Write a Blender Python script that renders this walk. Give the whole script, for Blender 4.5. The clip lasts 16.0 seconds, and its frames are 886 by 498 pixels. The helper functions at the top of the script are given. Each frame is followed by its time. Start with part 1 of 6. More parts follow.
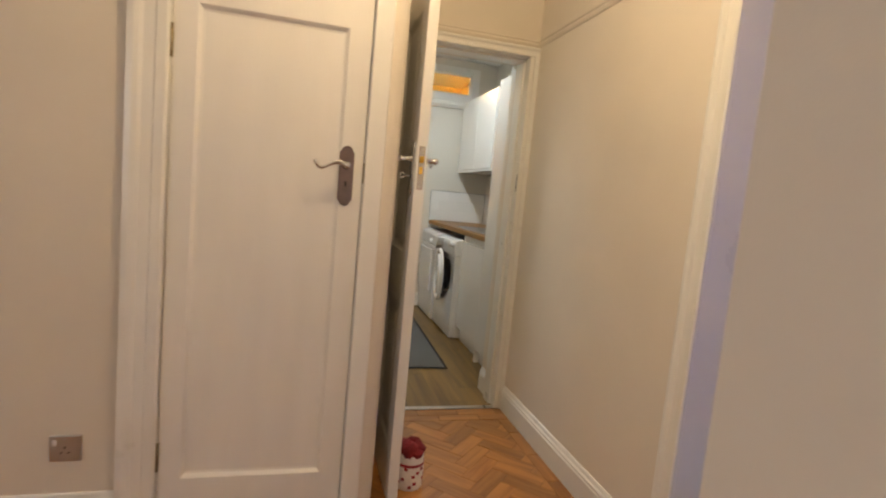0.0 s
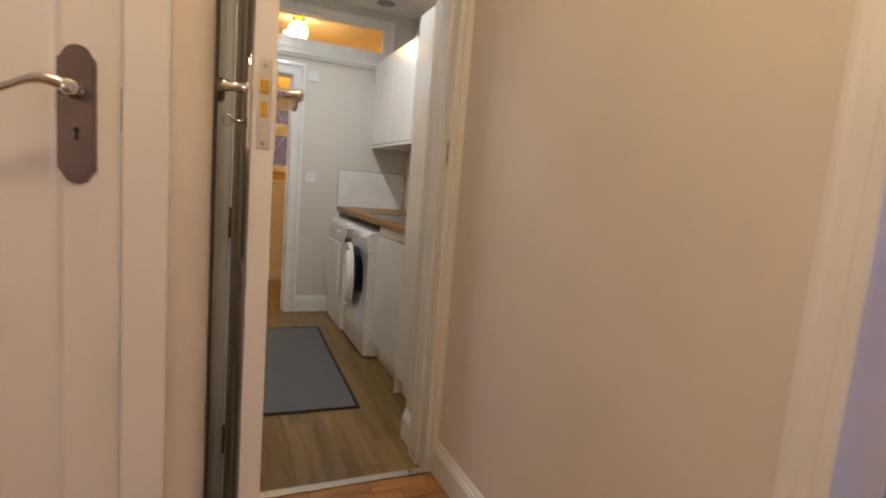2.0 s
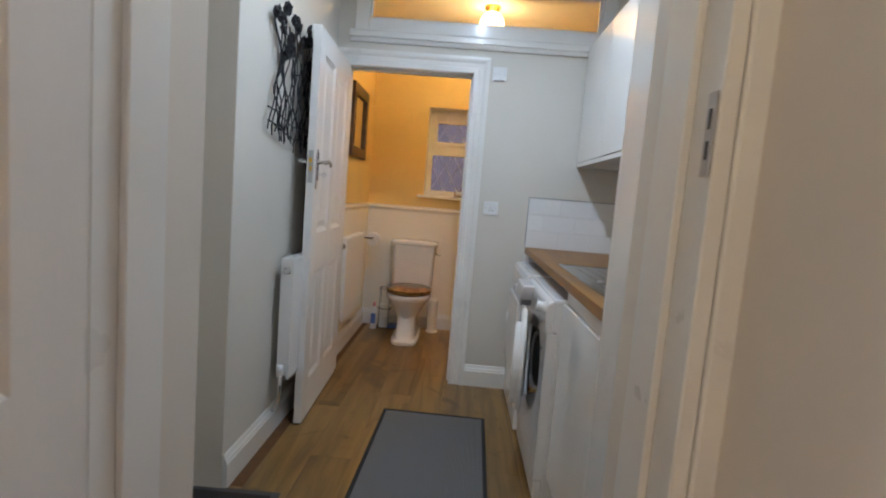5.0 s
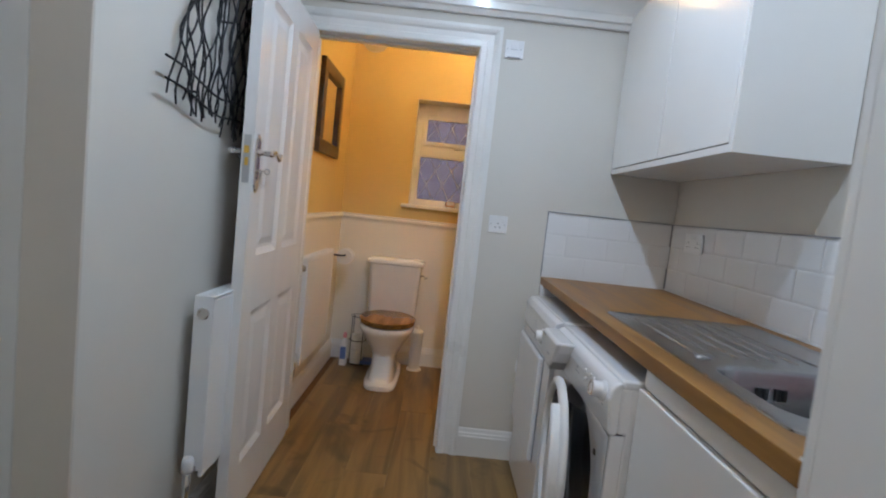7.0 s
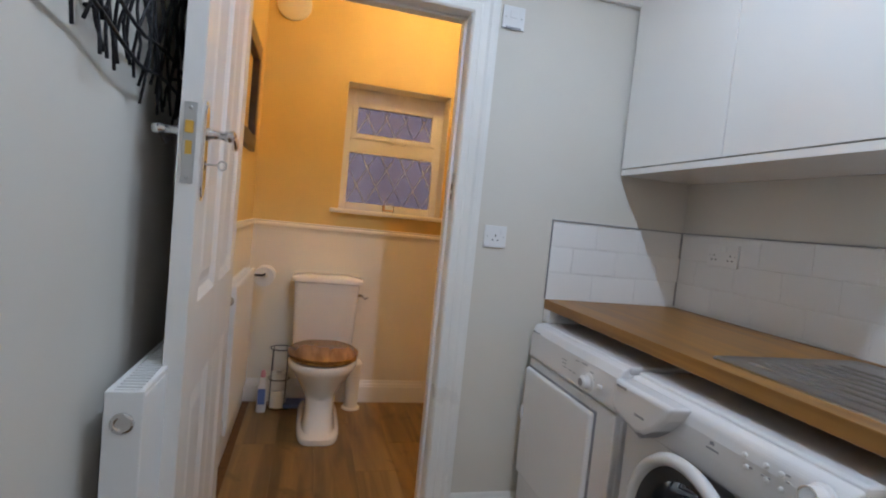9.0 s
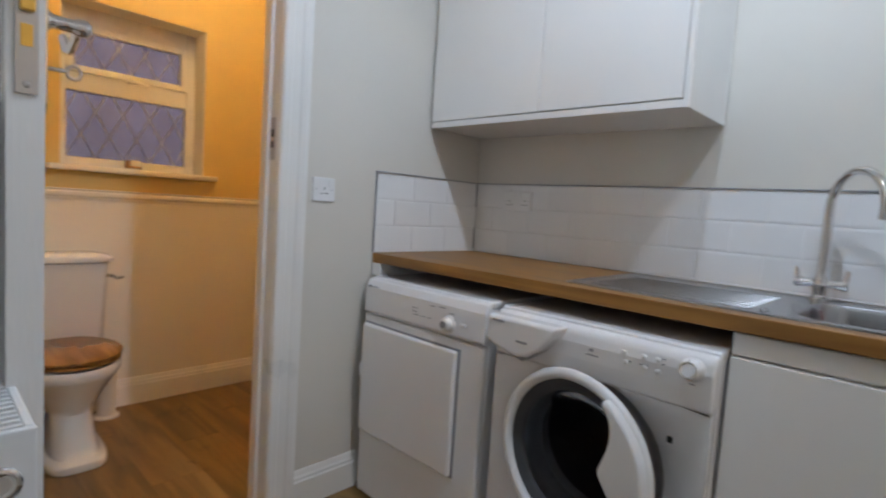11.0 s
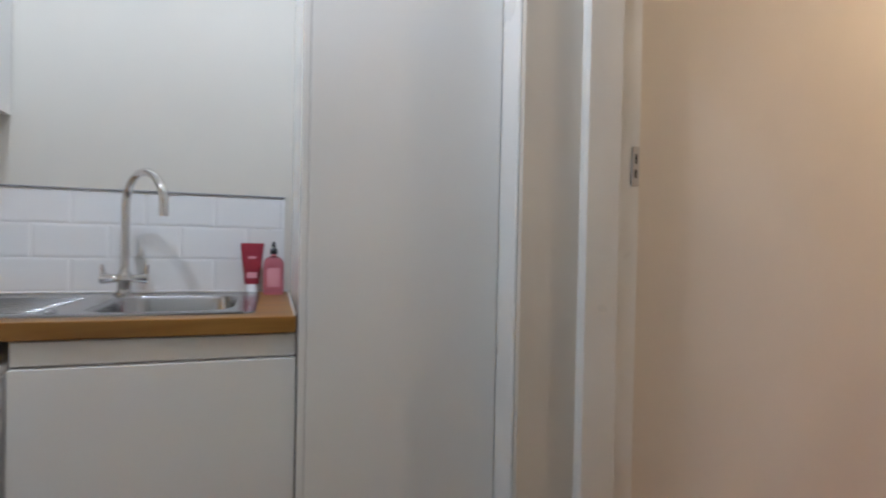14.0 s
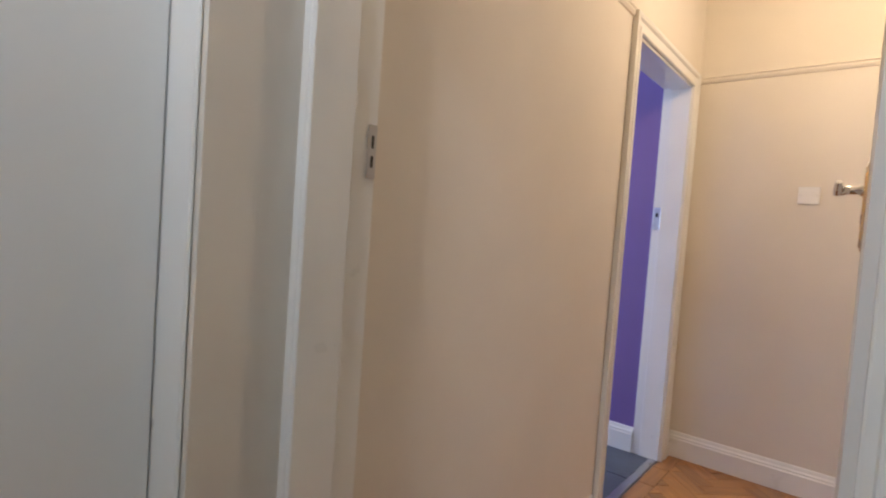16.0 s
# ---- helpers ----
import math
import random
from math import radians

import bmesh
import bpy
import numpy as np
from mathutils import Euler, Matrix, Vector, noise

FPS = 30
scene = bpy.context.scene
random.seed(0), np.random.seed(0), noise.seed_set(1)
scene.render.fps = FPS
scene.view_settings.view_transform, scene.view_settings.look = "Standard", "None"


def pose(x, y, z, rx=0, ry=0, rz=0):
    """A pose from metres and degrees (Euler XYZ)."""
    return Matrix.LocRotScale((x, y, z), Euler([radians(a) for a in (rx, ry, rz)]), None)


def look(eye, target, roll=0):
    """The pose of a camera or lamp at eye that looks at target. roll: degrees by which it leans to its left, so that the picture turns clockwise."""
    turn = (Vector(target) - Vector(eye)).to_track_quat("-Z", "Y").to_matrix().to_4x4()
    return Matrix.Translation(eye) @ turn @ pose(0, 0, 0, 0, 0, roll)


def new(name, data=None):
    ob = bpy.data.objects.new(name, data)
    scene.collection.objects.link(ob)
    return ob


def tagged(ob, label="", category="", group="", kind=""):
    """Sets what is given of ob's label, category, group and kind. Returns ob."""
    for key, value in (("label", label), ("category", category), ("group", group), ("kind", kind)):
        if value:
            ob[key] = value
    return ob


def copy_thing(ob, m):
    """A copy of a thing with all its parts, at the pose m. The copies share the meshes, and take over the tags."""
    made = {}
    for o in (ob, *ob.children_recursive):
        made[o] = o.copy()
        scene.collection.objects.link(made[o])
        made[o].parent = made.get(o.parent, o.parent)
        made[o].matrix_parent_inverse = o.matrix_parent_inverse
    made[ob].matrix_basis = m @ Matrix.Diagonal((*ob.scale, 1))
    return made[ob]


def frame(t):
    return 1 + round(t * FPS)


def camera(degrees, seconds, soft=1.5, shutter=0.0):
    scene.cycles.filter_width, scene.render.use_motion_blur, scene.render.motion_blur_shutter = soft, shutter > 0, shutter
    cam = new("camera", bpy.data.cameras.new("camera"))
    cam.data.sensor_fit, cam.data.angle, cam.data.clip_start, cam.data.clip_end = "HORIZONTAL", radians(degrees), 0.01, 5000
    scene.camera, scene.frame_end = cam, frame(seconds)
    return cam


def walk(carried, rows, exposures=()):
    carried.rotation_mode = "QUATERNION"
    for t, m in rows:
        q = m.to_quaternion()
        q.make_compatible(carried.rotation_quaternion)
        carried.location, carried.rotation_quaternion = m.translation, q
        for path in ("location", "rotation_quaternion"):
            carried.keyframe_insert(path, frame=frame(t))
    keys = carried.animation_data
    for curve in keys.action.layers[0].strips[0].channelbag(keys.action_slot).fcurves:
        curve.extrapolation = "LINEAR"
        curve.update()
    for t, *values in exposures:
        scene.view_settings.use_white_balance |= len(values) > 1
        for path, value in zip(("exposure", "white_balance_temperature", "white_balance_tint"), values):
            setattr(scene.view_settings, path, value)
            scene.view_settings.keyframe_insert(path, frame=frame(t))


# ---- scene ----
# camera and its walk
cam = camera(81.4, 16.0, soft=2.0, shutter=0.4)
PATH = [
    (0, (0.026, 0.087, 1.21), (0.542, 2.008, 1.002), 5.3),
    (0.5, (0.078, 0.293, 1.21), (0.726, 2.173, 0.998), 5.2),
    (1, (0.159, 0.522, 1.186), (0.901, 2.362, 0.93), 5.6),
    (1.5, (0.246, 0.742, 1.193), (1.047, 2.558, 0.952), 5.5),
    (2, (0.345, 0.956, 1.183), (1.144, 2.773, 0.941), 4.7),
    (2.5, (0.439, 1.15, 1.21), (1.132, 3.014, 1.001), 5.0),
    (3, (0.524, 1.256, 1.206), (1.119, 3.156, 1.009), 4.6),
    (3.5, (0.66, 1.467, 1.212), (1.059, 3.416, 1.007), 3.9),
    (4, (0.761, 1.708, 1.216), (0.968, 3.684, 0.993), 3.4),
    (4.2, (0.787, 1.803, 1.213), (0.919, 3.786, 0.989), 3.4),
    (6.3, (0.901, 2.714, 1.223), (0.751, 4.701, 1.057), 5.9),
    (6.5, (0.868, 2.786, 1.221), (0.767, 4.776, 1.056), 6.1),
    (7, (0.776, 2.963, 1.219), (0.79, 4.957, 1.058), 6.2),
    (7.5, (0.681, 3.124, 1.22), (0.81, 5.114, 1.065), 5.7),
    (8, (0.574, 3.281, 1.218), (0.816, 5.263, 1.098), 6.2),
    (8.2, (0.533, 3.346, 1.215), (0.816, 5.323, 1.112), 6.2),
    (10.3, (0.103, 3.82, 1.202), (1.146, 5.515, 1.005), 4.8),
    (10.5, (0.078, 3.84, 1.189), (1.224, 5.468, 0.992), 4.6),
    (11, (0.014, 3.863, 1.126), (1.455, 5.241, 0.969), 3.8),
    (11.5, (-0.08, 3.834, 1.096), (1.638, 4.857, 1.049), 3.3),
    (12, (-0.174, 3.768, 1.11), (1.716, 4.423, 1.091), 2.7),
    (12.5, (-0.161, 3.737, 1.119), (1.813, 4.062, 1.118), 2.7),
    (13, (-0.114, 3.709, 1.134), (1.886, 3.745, 1.147), 2.5),
    (13.5, (-0.023, 3.699, 1.123), (1.954, 3.397, 1.102), 1.8),
    (14, (0.059, 3.675, 1.107), (1.958, 3.048, 1.088), 1.2),
    (14.5, (0.169, 3.652, 1.101), (1.928, 2.701, 1.069), 1.5),
    (15, (0.265, 3.585, 1.114), (1.876, 2.401, 1.036), 3.6),
    (15.5, (0.343, 3.516, 1.159), (1.784, 2.132, 1.092), 3.9),
    (16, (0.415, 3.464, 1.184), (1.686, 1.923, 1.097), 4.1),
]
LIGHTNESS = [(0, 0.2, 7250, 12), (0.5, 0.14, 7150, 12), (1.5, 0.04, 7450, 20), (2.5, -0.04, 7150, 20), (3.5, -0.08, 6250, 15), (4.2, 0.0, 6050, 15), (6.3, 0.02, 5700, 15), (8.2, 0.0, 5750, 17), (10.3, 0.03, 5900, 17), (12, 0.06, 6000, 17), (14.5, 0.13, 6250, 19), (16, 0.09, 6450, 19)]
walk(cam, [(t, look(eye, target, roll)) for t, eye, target, roll in PATH], LIGHTNESS)

# world and lights
world = bpy.data.worlds.new("sky")
scene.world = world
world.use_nodes = True
_n = world.node_tree.nodes
_sky = _n.new("ShaderNodeTexSky")
_sky.sky_type, _sky.sun_disc = "NISHITA", False
_sky.sun_elevation, _sky.sun_rotation = radians(50), radians(200)
_n["Background"].inputs[1].default_value = 0.15
world.node_tree.links.new(_sky.outputs[0], _n["Background"].inputs[0])


def lamp(name, where, watts, colour, radius):
    d = bpy.data.lights.new(name, "POINT")
    d.energy, d.color, d.shadow_soft_size = watts, colour, radius
    ob = new(name, d)
    ob.location = where
    return ob


def spot(name, where, watts, colour, radius):
    """A recessed downlight with a wide soft cone."""
    d = bpy.data.lights.new(name, "SPOT")
    d.energy, d.color, d.shadow_soft_size = watts, colour, radius
    d.spot_size, d.spot_blend = radians(175), 0.62
    ob = new(name, d)
    ob.matrix_world = look(where, (where[0], where[1] + 0.001, 0))
    return ob


def area(name, eye, target, sx, sy, watts, colour):
    d = bpy.data.lights.new(name, "AREA")
    d.shape, d.size, d.size_y, d.energy, d.color = "RECTANGLE", sx, sy, watts, colour
    ob = new(name, d)
    ob.matrix_world = look(eye, target)
    return ob


HALL_W, UTIL_W, KIT_W = 23.0, 28.0, 96.0
lamp("hall_light", (0.35, 1.25, 2.42), HALL_W, (1.0, 0.785, 0.48), 0.09)
for y_, share in ((3.8, 1.05), (4.33, 0.95)):
    spot("utility_downlight", (0.9, y_, 2.6), UTIL_W * share, (0.77, 0.91, 1.0), 0.02)
area("kitchen_daylight", (4.98, 1.42, 1.58), (2.0, 1.42, 1.3), 0.95, 1.1, KIT_W, (0.52, 0.71, 1.0))
area("garage_window_daylight", (-2.68, 7.06, 1.53), (-2.4, 4.0, 0.3), 1.1, 0.42, 65.0, (0.92, 0.97, 1.0))
sun = new("sun", bpy.data.lights.new("sun", "SUN"))
sun.data.energy, sun.data.angle, sun.data.color = 4.5, radians(0.5), (1.0, 0.95, 0.88)
sun.matrix_world = look((-3, -4.2, 8), (0, 2, 0))
# Assumed daylight from out of view, added to brighten the passage wall.
area("passage_window_daylight", (-1.97, -0.4, 1.5), (0.3, -0.2, 1.2), 0.9, 1.15, 8.0, (0.86, 0.9, 1.0))


# materials
def mat(name, base, rough=0.5, metal=0.0, var=0.06, scale=6.0, bump=0.02, bscale=120.0, spread=0.0, coat=0.0, stretch=(1, 1, 1), rvar=0.08, stain=None, amount=0.0):
    """A surface with large stains, fine grain and relief; spread varies it from piece to piece."""
    m = bpy.data.materials.new(name)
    m.use_nodes = True
    nt = m.node_tree
    n, l = nt.nodes, nt.links
    b = n["Principled BSDF"]
    b.inputs["Metallic"].default_value = metal
    b.inputs["Coat Weight"].default_value = coat
    b.inputs["Coat Roughness"].default_value = 0.12
    tc, mp = n.new("ShaderNodeTexCoord"), n.new("ShaderNodeMapping")
    mp.inputs["Scale"].default_value = stretch
    l.new(tc.outputs["Object"], mp.inputs["Vector"])
    big, fine = n.new("ShaderNodeTexNoise"), n.new("ShaderNodeTexNoise")
    big.inputs["Scale"].default_value, big.inputs["Detail"].default_value = scale, 6
    fine.inputs["Scale"].default_value, fine.inputs["Detail"].default_value = bscale, 3
    l.new(mp.outputs[0], big.inputs["Vector"])
    l.new(mp.outputs[0], fine.inputs["Vector"])
    ramp = n.new("ShaderNodeValToRGB")
    ramp.color_ramp.elements[0].position, ramp.color_ramp.elements[1].position = 0.3, 0.7
    lo = [max(0.0, c * (1 - var)) for c in base]
    hi = [min(1.0, c * (1 + var)) for c in base]
    ramp.color_ramp.elements[0].color, ramp.color_ramp.elements[1].color = (*lo, 1), (*hi, 1)
    l.new(big.outputs["Fac"], ramp.inputs[0])
    colour = ramp.outputs[0]
    if stain:
        spots = n.new("ShaderNodeTexNoise")
        spots.inputs["Scale"].default_value, spots.inputs["Detail"].default_value = scale * 0.45, 8
        l.new(mp.outputs[0], spots.inputs["Vector"])
        sr = n.new("ShaderNodeMapRange")
        sr.inputs[1].default_value, sr.inputs[2].default_value = 0.55, 0.72
        sr.inputs[3].default_value, sr.inputs[4].default_value = 0.0, amount
        l.new(spots.outputs["Fac"], sr.inputs[0])
        mx = n.new("ShaderNodeMixRGB")
        mx.inputs[2].default_value = (*stain, 1)
        l.new(sr.outputs[0], mx.inputs[0])
        l.new(colour, mx.inputs[1])
        colour = mx.outputs[0]
    if spread:
        info, hsv = n.new("ShaderNodeObjectInfo"), n.new("ShaderNodeHueSaturation")
        mr = n.new("ShaderNodeMapRange")
        mr.inputs[3].default_value, mr.inputs[4].default_value = 1 - spread, 1 + spread
        l.new(info.outputs["Random"], mr.inputs[0])
        l.new(mr.outputs[0], hsv.inputs["Value"])
        l.new(colour, hsv.inputs["Color"])
        colour = hsv.outputs[0]
        add = n.new("ShaderNodeVectorMath")
        add.operation = "ADD"
        mul = n.new("ShaderNodeMath")
        mul.operation = "MULTIPLY"
        mul.inputs[1].default_value = 37.0
        l.new(info.outputs["Random"], mul.inputs[0])
        l.new(tc.outputs["Object"], add.inputs[0])
        l.new(mul.outputs[0], add.inputs[1])
        l.new(add.outputs[0], mp.inputs["Vector"])
    l.new(colour, b.inputs["Base Color"])
    rr = n.new("ShaderNodeMapRange")
    rr.inputs[3].default_value, rr.inputs[4].default_value = max(0.02, rough - rvar), min(1, rough + rvar)
    l.new(big.outputs["Fac"], rr.inputs[0])
    l.new(rr.outputs[0], b.inputs["Roughness"])
    if bump:
        bp = n.new("ShaderNodeBump")
        bp.inputs["Strength"].default_value, bp.inputs["Distance"].default_value = 1.0, bump * 0.02
        l.new(fine.outputs["Fac"], bp.inputs["Height"])
        l.new(bp.outputs[0], b.inputs["Normal"])
    return m


def wood(name, light, dark, rough, grain=(18, 1.4, 18), spread=0.12, knots=True):
    """Boards with long grain along y, darker figure and knots, other from piece to piece."""
    m = bpy.data.materials.new(name)
    m.use_nodes = True
    n, l = m.node_tree.nodes, m.node_tree.links
    b = n["Principled BSDF"]
    tc, info = n.new("ShaderNodeTexCoord"), n.new("ShaderNodeObjectInfo")
    mul, add, mp = n.new("ShaderNodeMath"), n.new("ShaderNodeVectorMath"), n.new("ShaderNodeMapping")
    mul.operation, mul.inputs[1].default_value = "MULTIPLY", 53.0
    mp.inputs["Scale"].default_value = grain
    l.new(info.outputs["Random"], mul.inputs[0])
    l.new(tc.outputs["Object"], add.inputs[0])
    l.new(mul.outputs[0], add.inputs[1])
    l.new(add.outputs[0], mp.inputs["Vector"])
    g1, g2 = n.new("ShaderNodeTexNoise"), n.new("ShaderNodeTexNoise")
    g1.inputs["Scale"].default_value, g1.inputs["Detail"].default_value, g1.inputs["Distortion"].default_value = 1.0, 8, 0.6
    g2.inputs["Scale"].default_value, g2.inputs["Detail"].default_value, g2.inputs["Distortion"].default_value = 3.2, 6, 1.5
    l.new(mp.outputs[0], g1.inputs["Vector"])
    l.new(add.outputs[0], g2.inputs["Vector"])
    ramp = n.new("ShaderNodeValToRGB")
    ramp.color_ramp.elements[0].position, ramp.color_ramp.elements[1].position = 0.32, 0.62
    ramp.color_ramp.elements[0].color, ramp.color_ramp.elements[1].color = (*dark, 1), (*light, 1)
    l.new(g1.outputs["Fac"], ramp.inputs[0])
    colour = ramp.outputs[0]
    if knots:
        kr, mx = n.new("ShaderNodeMapRange"), n.new("ShaderNodeMixRGB")
        kr.inputs[1].default_value, kr.inputs[2].default_value, kr.inputs[4].default_value = 0.58, 0.7, 0.6
        mx.inputs[2].default_value = (*[c * 0.55 for c in dark], 1)
        l.new(g2.outputs["Fac"], kr.inputs[0])
        l.new(kr.outputs[0], mx.inputs[0])
        l.new(colour, mx.inputs[1])
        colour = mx.outputs[0]
    hsv, mr = n.new("ShaderNodeHueSaturation"), n.new("ShaderNodeMapRange")
    mr.inputs[3].default_value, mr.inputs[4].default_value = 1 - spread, 1 + spread
    l.new(info.outputs["Random"], mr.inputs[0])
    l.new(mr.outputs[0], hsv.inputs["Value"])
    l.new(colour, hsv.inputs["Color"])
    l.new(hsv.outputs[0], b.inputs["Base Color"])
    rr = n.new("ShaderNodeMapRange")
    rr.inputs[3].default_value, rr.inputs[4].default_value = rough - 0.1, rough + 0.1
    l.new(g1.outputs["Fac"], rr.inputs[0])
    l.new(rr.outputs[0], b.inputs["Roughness"])
    bp = n.new("ShaderNodeBump")
    bp.inputs["Strength"].default_value, bp.inputs["Distance"].default_value = 0.5, 0.0006
    l.new(g1.outputs["Fac"], bp.inputs["Height"])
    l.new(bp.outputs[0], b.inputs["Normal"])
    return m


def glass(name, tint=(1, 1, 1), rough=0.0):
    m = bpy.data.materials.new(name)
    m.use_nodes = True
    b = m.node_tree.nodes["Principled BSDF"]
    b.inputs["Base Color"].default_value = (*tint, 1)
    b.inputs["Roughness"].default_value, b.inputs["Transmission Weight"].default_value, b.inputs["IOR"].default_value = rough, 1.0, 1.45
    return m


def glow(name, colour, strength):
    m = bpy.data.materials.new(name)
    m.use_nodes = True
    b = m.node_tree.nodes["Principled BSDF"]
    b.inputs["Base Color"].default_value = (0.8, 0.8, 0.8, 1)
    b.inputs["Emission Color"].default_value, b.inputs["Emission Strength"].default_value = (*colour, 1), strength
    return m


def ribbed(name, base, dark, pitch):
    """Woven rug: fine ribs along y."""
    m = mat(name, base, 0.95, bump=0.0)
    n, l = m.node_tree.nodes, m.node_tree.links
    w, tc = n.new("ShaderNodeTexWave"), n.new("ShaderNodeTexCoord")
    w.inputs["Scale"].default_value, w.inputs["Distortion"].default_value = 0.314 / pitch, 0.4
    w.bands_direction = "X"
    l.new(tc.outputs["Object"], w.inputs["Vector"])
    speck = n.new("ShaderNodeTexNoise")
    speck.inputs["Scale"].default_value, speck.inputs["Detail"].default_value = 160, 4
    l.new(tc.outputs["Object"], speck.inputs["Vector"])
    mul = n.new("ShaderNodeMath")
    mul.operation = "MULTIPLY"
    l.new(w.outputs["Fac"], mul.inputs[0])
    l.new(speck.outputs["Fac"], mul.inputs[1])
    ramp = n.new("ShaderNodeValToRGB")
    ramp.color_ramp.elements[0].color, ramp.color_ramp.elements[1].color = (*dark, 1), (*base, 1)
    ramp.color_ramp.elements[1].position = 0.45
    l.new(mul.outputs[0], ramp.inputs[0])
    b = n["Principled BSDF"]
    l.new(ramp.outputs[0], b.inputs["Base Color"])
    bp = n.new("ShaderNodeBump")
    bp.inputs["Strength"].default_value, bp.inputs["Distance"].default_value = 0.8, 0.002
    l.new(w.outputs["Fac"], bp.inputs["Height"])
    l.new(bp.outputs[0], b.inputs["Normal"])
    return m


CREAM = mat("cream_wall_paint", (0.74, 0.68, 0.6), 0.7, var=0.04, scale=1.7, bump=0.008, bscale=260, stain=(0.6, 0.53, 0.45), amount=0.18)
GREY = mat("pale_grey_wall_paint", (0.69, 0.655, 0.59), 0.65, var=0.035, scale=1.9, bump=0.01, bscale=260, stain=(0.55, 0.53, 0.49), amount=0.15)
AMBER = mat("amber_wall_paint", (0.77, 0.565, 0.19), 0.6, var=0.05, scale=2.2, bump=0.03, bscale=240, stain=(0.6, 0.42, 0.2), amount=0.2)
PANEL = mat("cream_dado_panel", (0.82, 0.77, 0.66), 0.4, var=0.03, scale=2.0, bump=0.01)
PURPLE = mat("purple_wall_paint", (0.2, 0.13, 0.36), 0.6, var=0.06, scale=2.5, bump=0.03, bscale=240)
PALE_BLUE = mat("pale_kitchen_paint", (0.7, 0.72, 0.75), 0.6, var=0.03)
CEIL = mat("ceiling_paint", (0.8, 0.79, 0.76), 0.8, var=0.03, scale=2.0, bump=0.04, bscale=200)
GLOSS = mat("white_gloss_paint", (0.82, 0.81, 0.78), 0.3, var=0.03, scale=4.0, bump=0.012, bscale=70, coat=0.25, stain=(0.7, 0.66, 0.58), amount=0.2)
DOORW = mat("white_door_paint", (0.82, 0.8, 0.77), 0.33, var=0.03, scale=3.0, bump=0.016, bscale=60, stretch=(3, 3, 0.5), coat=0.15, stain=(0.72, 0.68, 0.61), amount=0.18)
UNIT = mat("white_foil_cabinet", (0.865, 0.85, 0.825), 0.2, var=0.02, scale=2.0, bump=0.004, bscale=30, coat=0.4)
ENAMEL = mat("white_enamel", (0.83, 0.83, 0.84), 0.24, var=0.02, scale=3.0, bump=0.006, bscale=300, coat=0.3)
PLASTIC = mat("white_plastic", (0.8, 0.8, 0.8), 0.35, var=0.03, bump=0.005)
PLASTIC_GREY = mat("grey_plastic", (0.28, 0.28, 0.3), 0.4, var=0.06, bump=0.01)
RUBBER = mat("dark_rubber", (0.06, 0.06, 0.065), 0.55, var=0.2, scale=14, bump=0.03)
STEEL = mat("brushed_steel", (0.56, 0.56, 0.56), 0.3, 1.0, var=0.08, scale=3, bump=0.012, bscale=160, stretch=(8, 1, 1))
SINKSTEEL = mat("sink_steel", (0.42, 0.42, 0.425), 0.26, 1.0, var=0.03, scale=3, bump=0.004, bscale=160, rvar=0.03)
CHROME = mat("chrome", (0.72, 0.71, 0.7), 0.09, 1.0, var=0.05, scale=12, bump=0.0, rvar=0.04)
BRASS = mat("brass", (0.8, 0.52, 0.12), 0.3, 1.0, var=0.1, scale=30, bump=0.01)
AGED = mat("aged_hinge_metal", (0.3, 0.24, 0.15), 0.45, 1.0, var=0.25, scale=60, bump=0.05)
TILE = mat("white_ceramic_tile", (0.84, 0.84, 0.84), 0.12, var=0.02, scale=3, bump=0.004, bscale=20, spread=0.02, coat=0.3)
GROUT = mat("pale_grout", (0.86, 0.86, 0.85), 0.85, var=0.08, scale=40, bump=0.08)
OAK = wood("oak_worktop", (0.34, 0.165, 0.036), (0.19, 0.082, 0.016), 0.4, grain=(22, 1.6, 22), spread=0.1, knots=False)
LAMINATE = wood("oak_laminate", (0.3, 0.182, 0.06), (0.125, 0.07, 0.023), 0.34, grain=(14, 1.1, 14), spread=0.13)
PARQUET = wood("oak_parquet", (0.44, 0.2, 0.06), (0.28, 0.11, 0.03), 0.32, grain=(30, 3.0, 30), spread=0.22, knots=False)
PARQUET_GAP = mat("parquet_joint", (0.12, 0.055, 0.02), 0.8, var=0.3, scale=30)
SEATWOOD = wood("mahogany_seat", (0.38, 0.2, 0.06), (0.16, 0.075, 0.022), 0.22, grain=(20, 1.5, 20), spread=0.05, knots=False)
DARKWOOD = wood("dark_stained_wood", (0.07, 0.035, 0.018), (0.03, 0.015, 0.008), 0.35, spread=0.1, knots=False)
PINE = wood("varnished_pine", (0.66, 0.4, 0.1), (0.5, 0.27, 0.06), 0.4, spread=0.12, knots=False)
ROOFWOOD = wood("dark_roof_timber", (0.14, 0.09, 0.055), (0.07, 0.045, 0.025), 0.8, spread=0.2)
IRON = mat("blackened_iron", (0.03, 0.03, 0.033), 0.45, 0.8, var=0.3, scale=40, bump=0.06)
RADW = mat("white_radiator_enamel", (0.82, 0.82, 0.81), 0.42, var=0.01, scale=3, bump=0.0)
CERAMIC = mat("white_sanitary_ceramic", (0.84, 0.82, 0.77), 0.1, var=0.02, bump=0.0, coat=0.6)
MATPILE = mat("dark_brown_mat_pile", (0.035, 0.028, 0.026), 0.95, var=0.25, scale=60, bump=0.3, bscale=400)
RUG = ribbed("grey_woven_rug", (0.265, 0.265, 0.268), (0.05, 0.05, 0.054), 0.006)
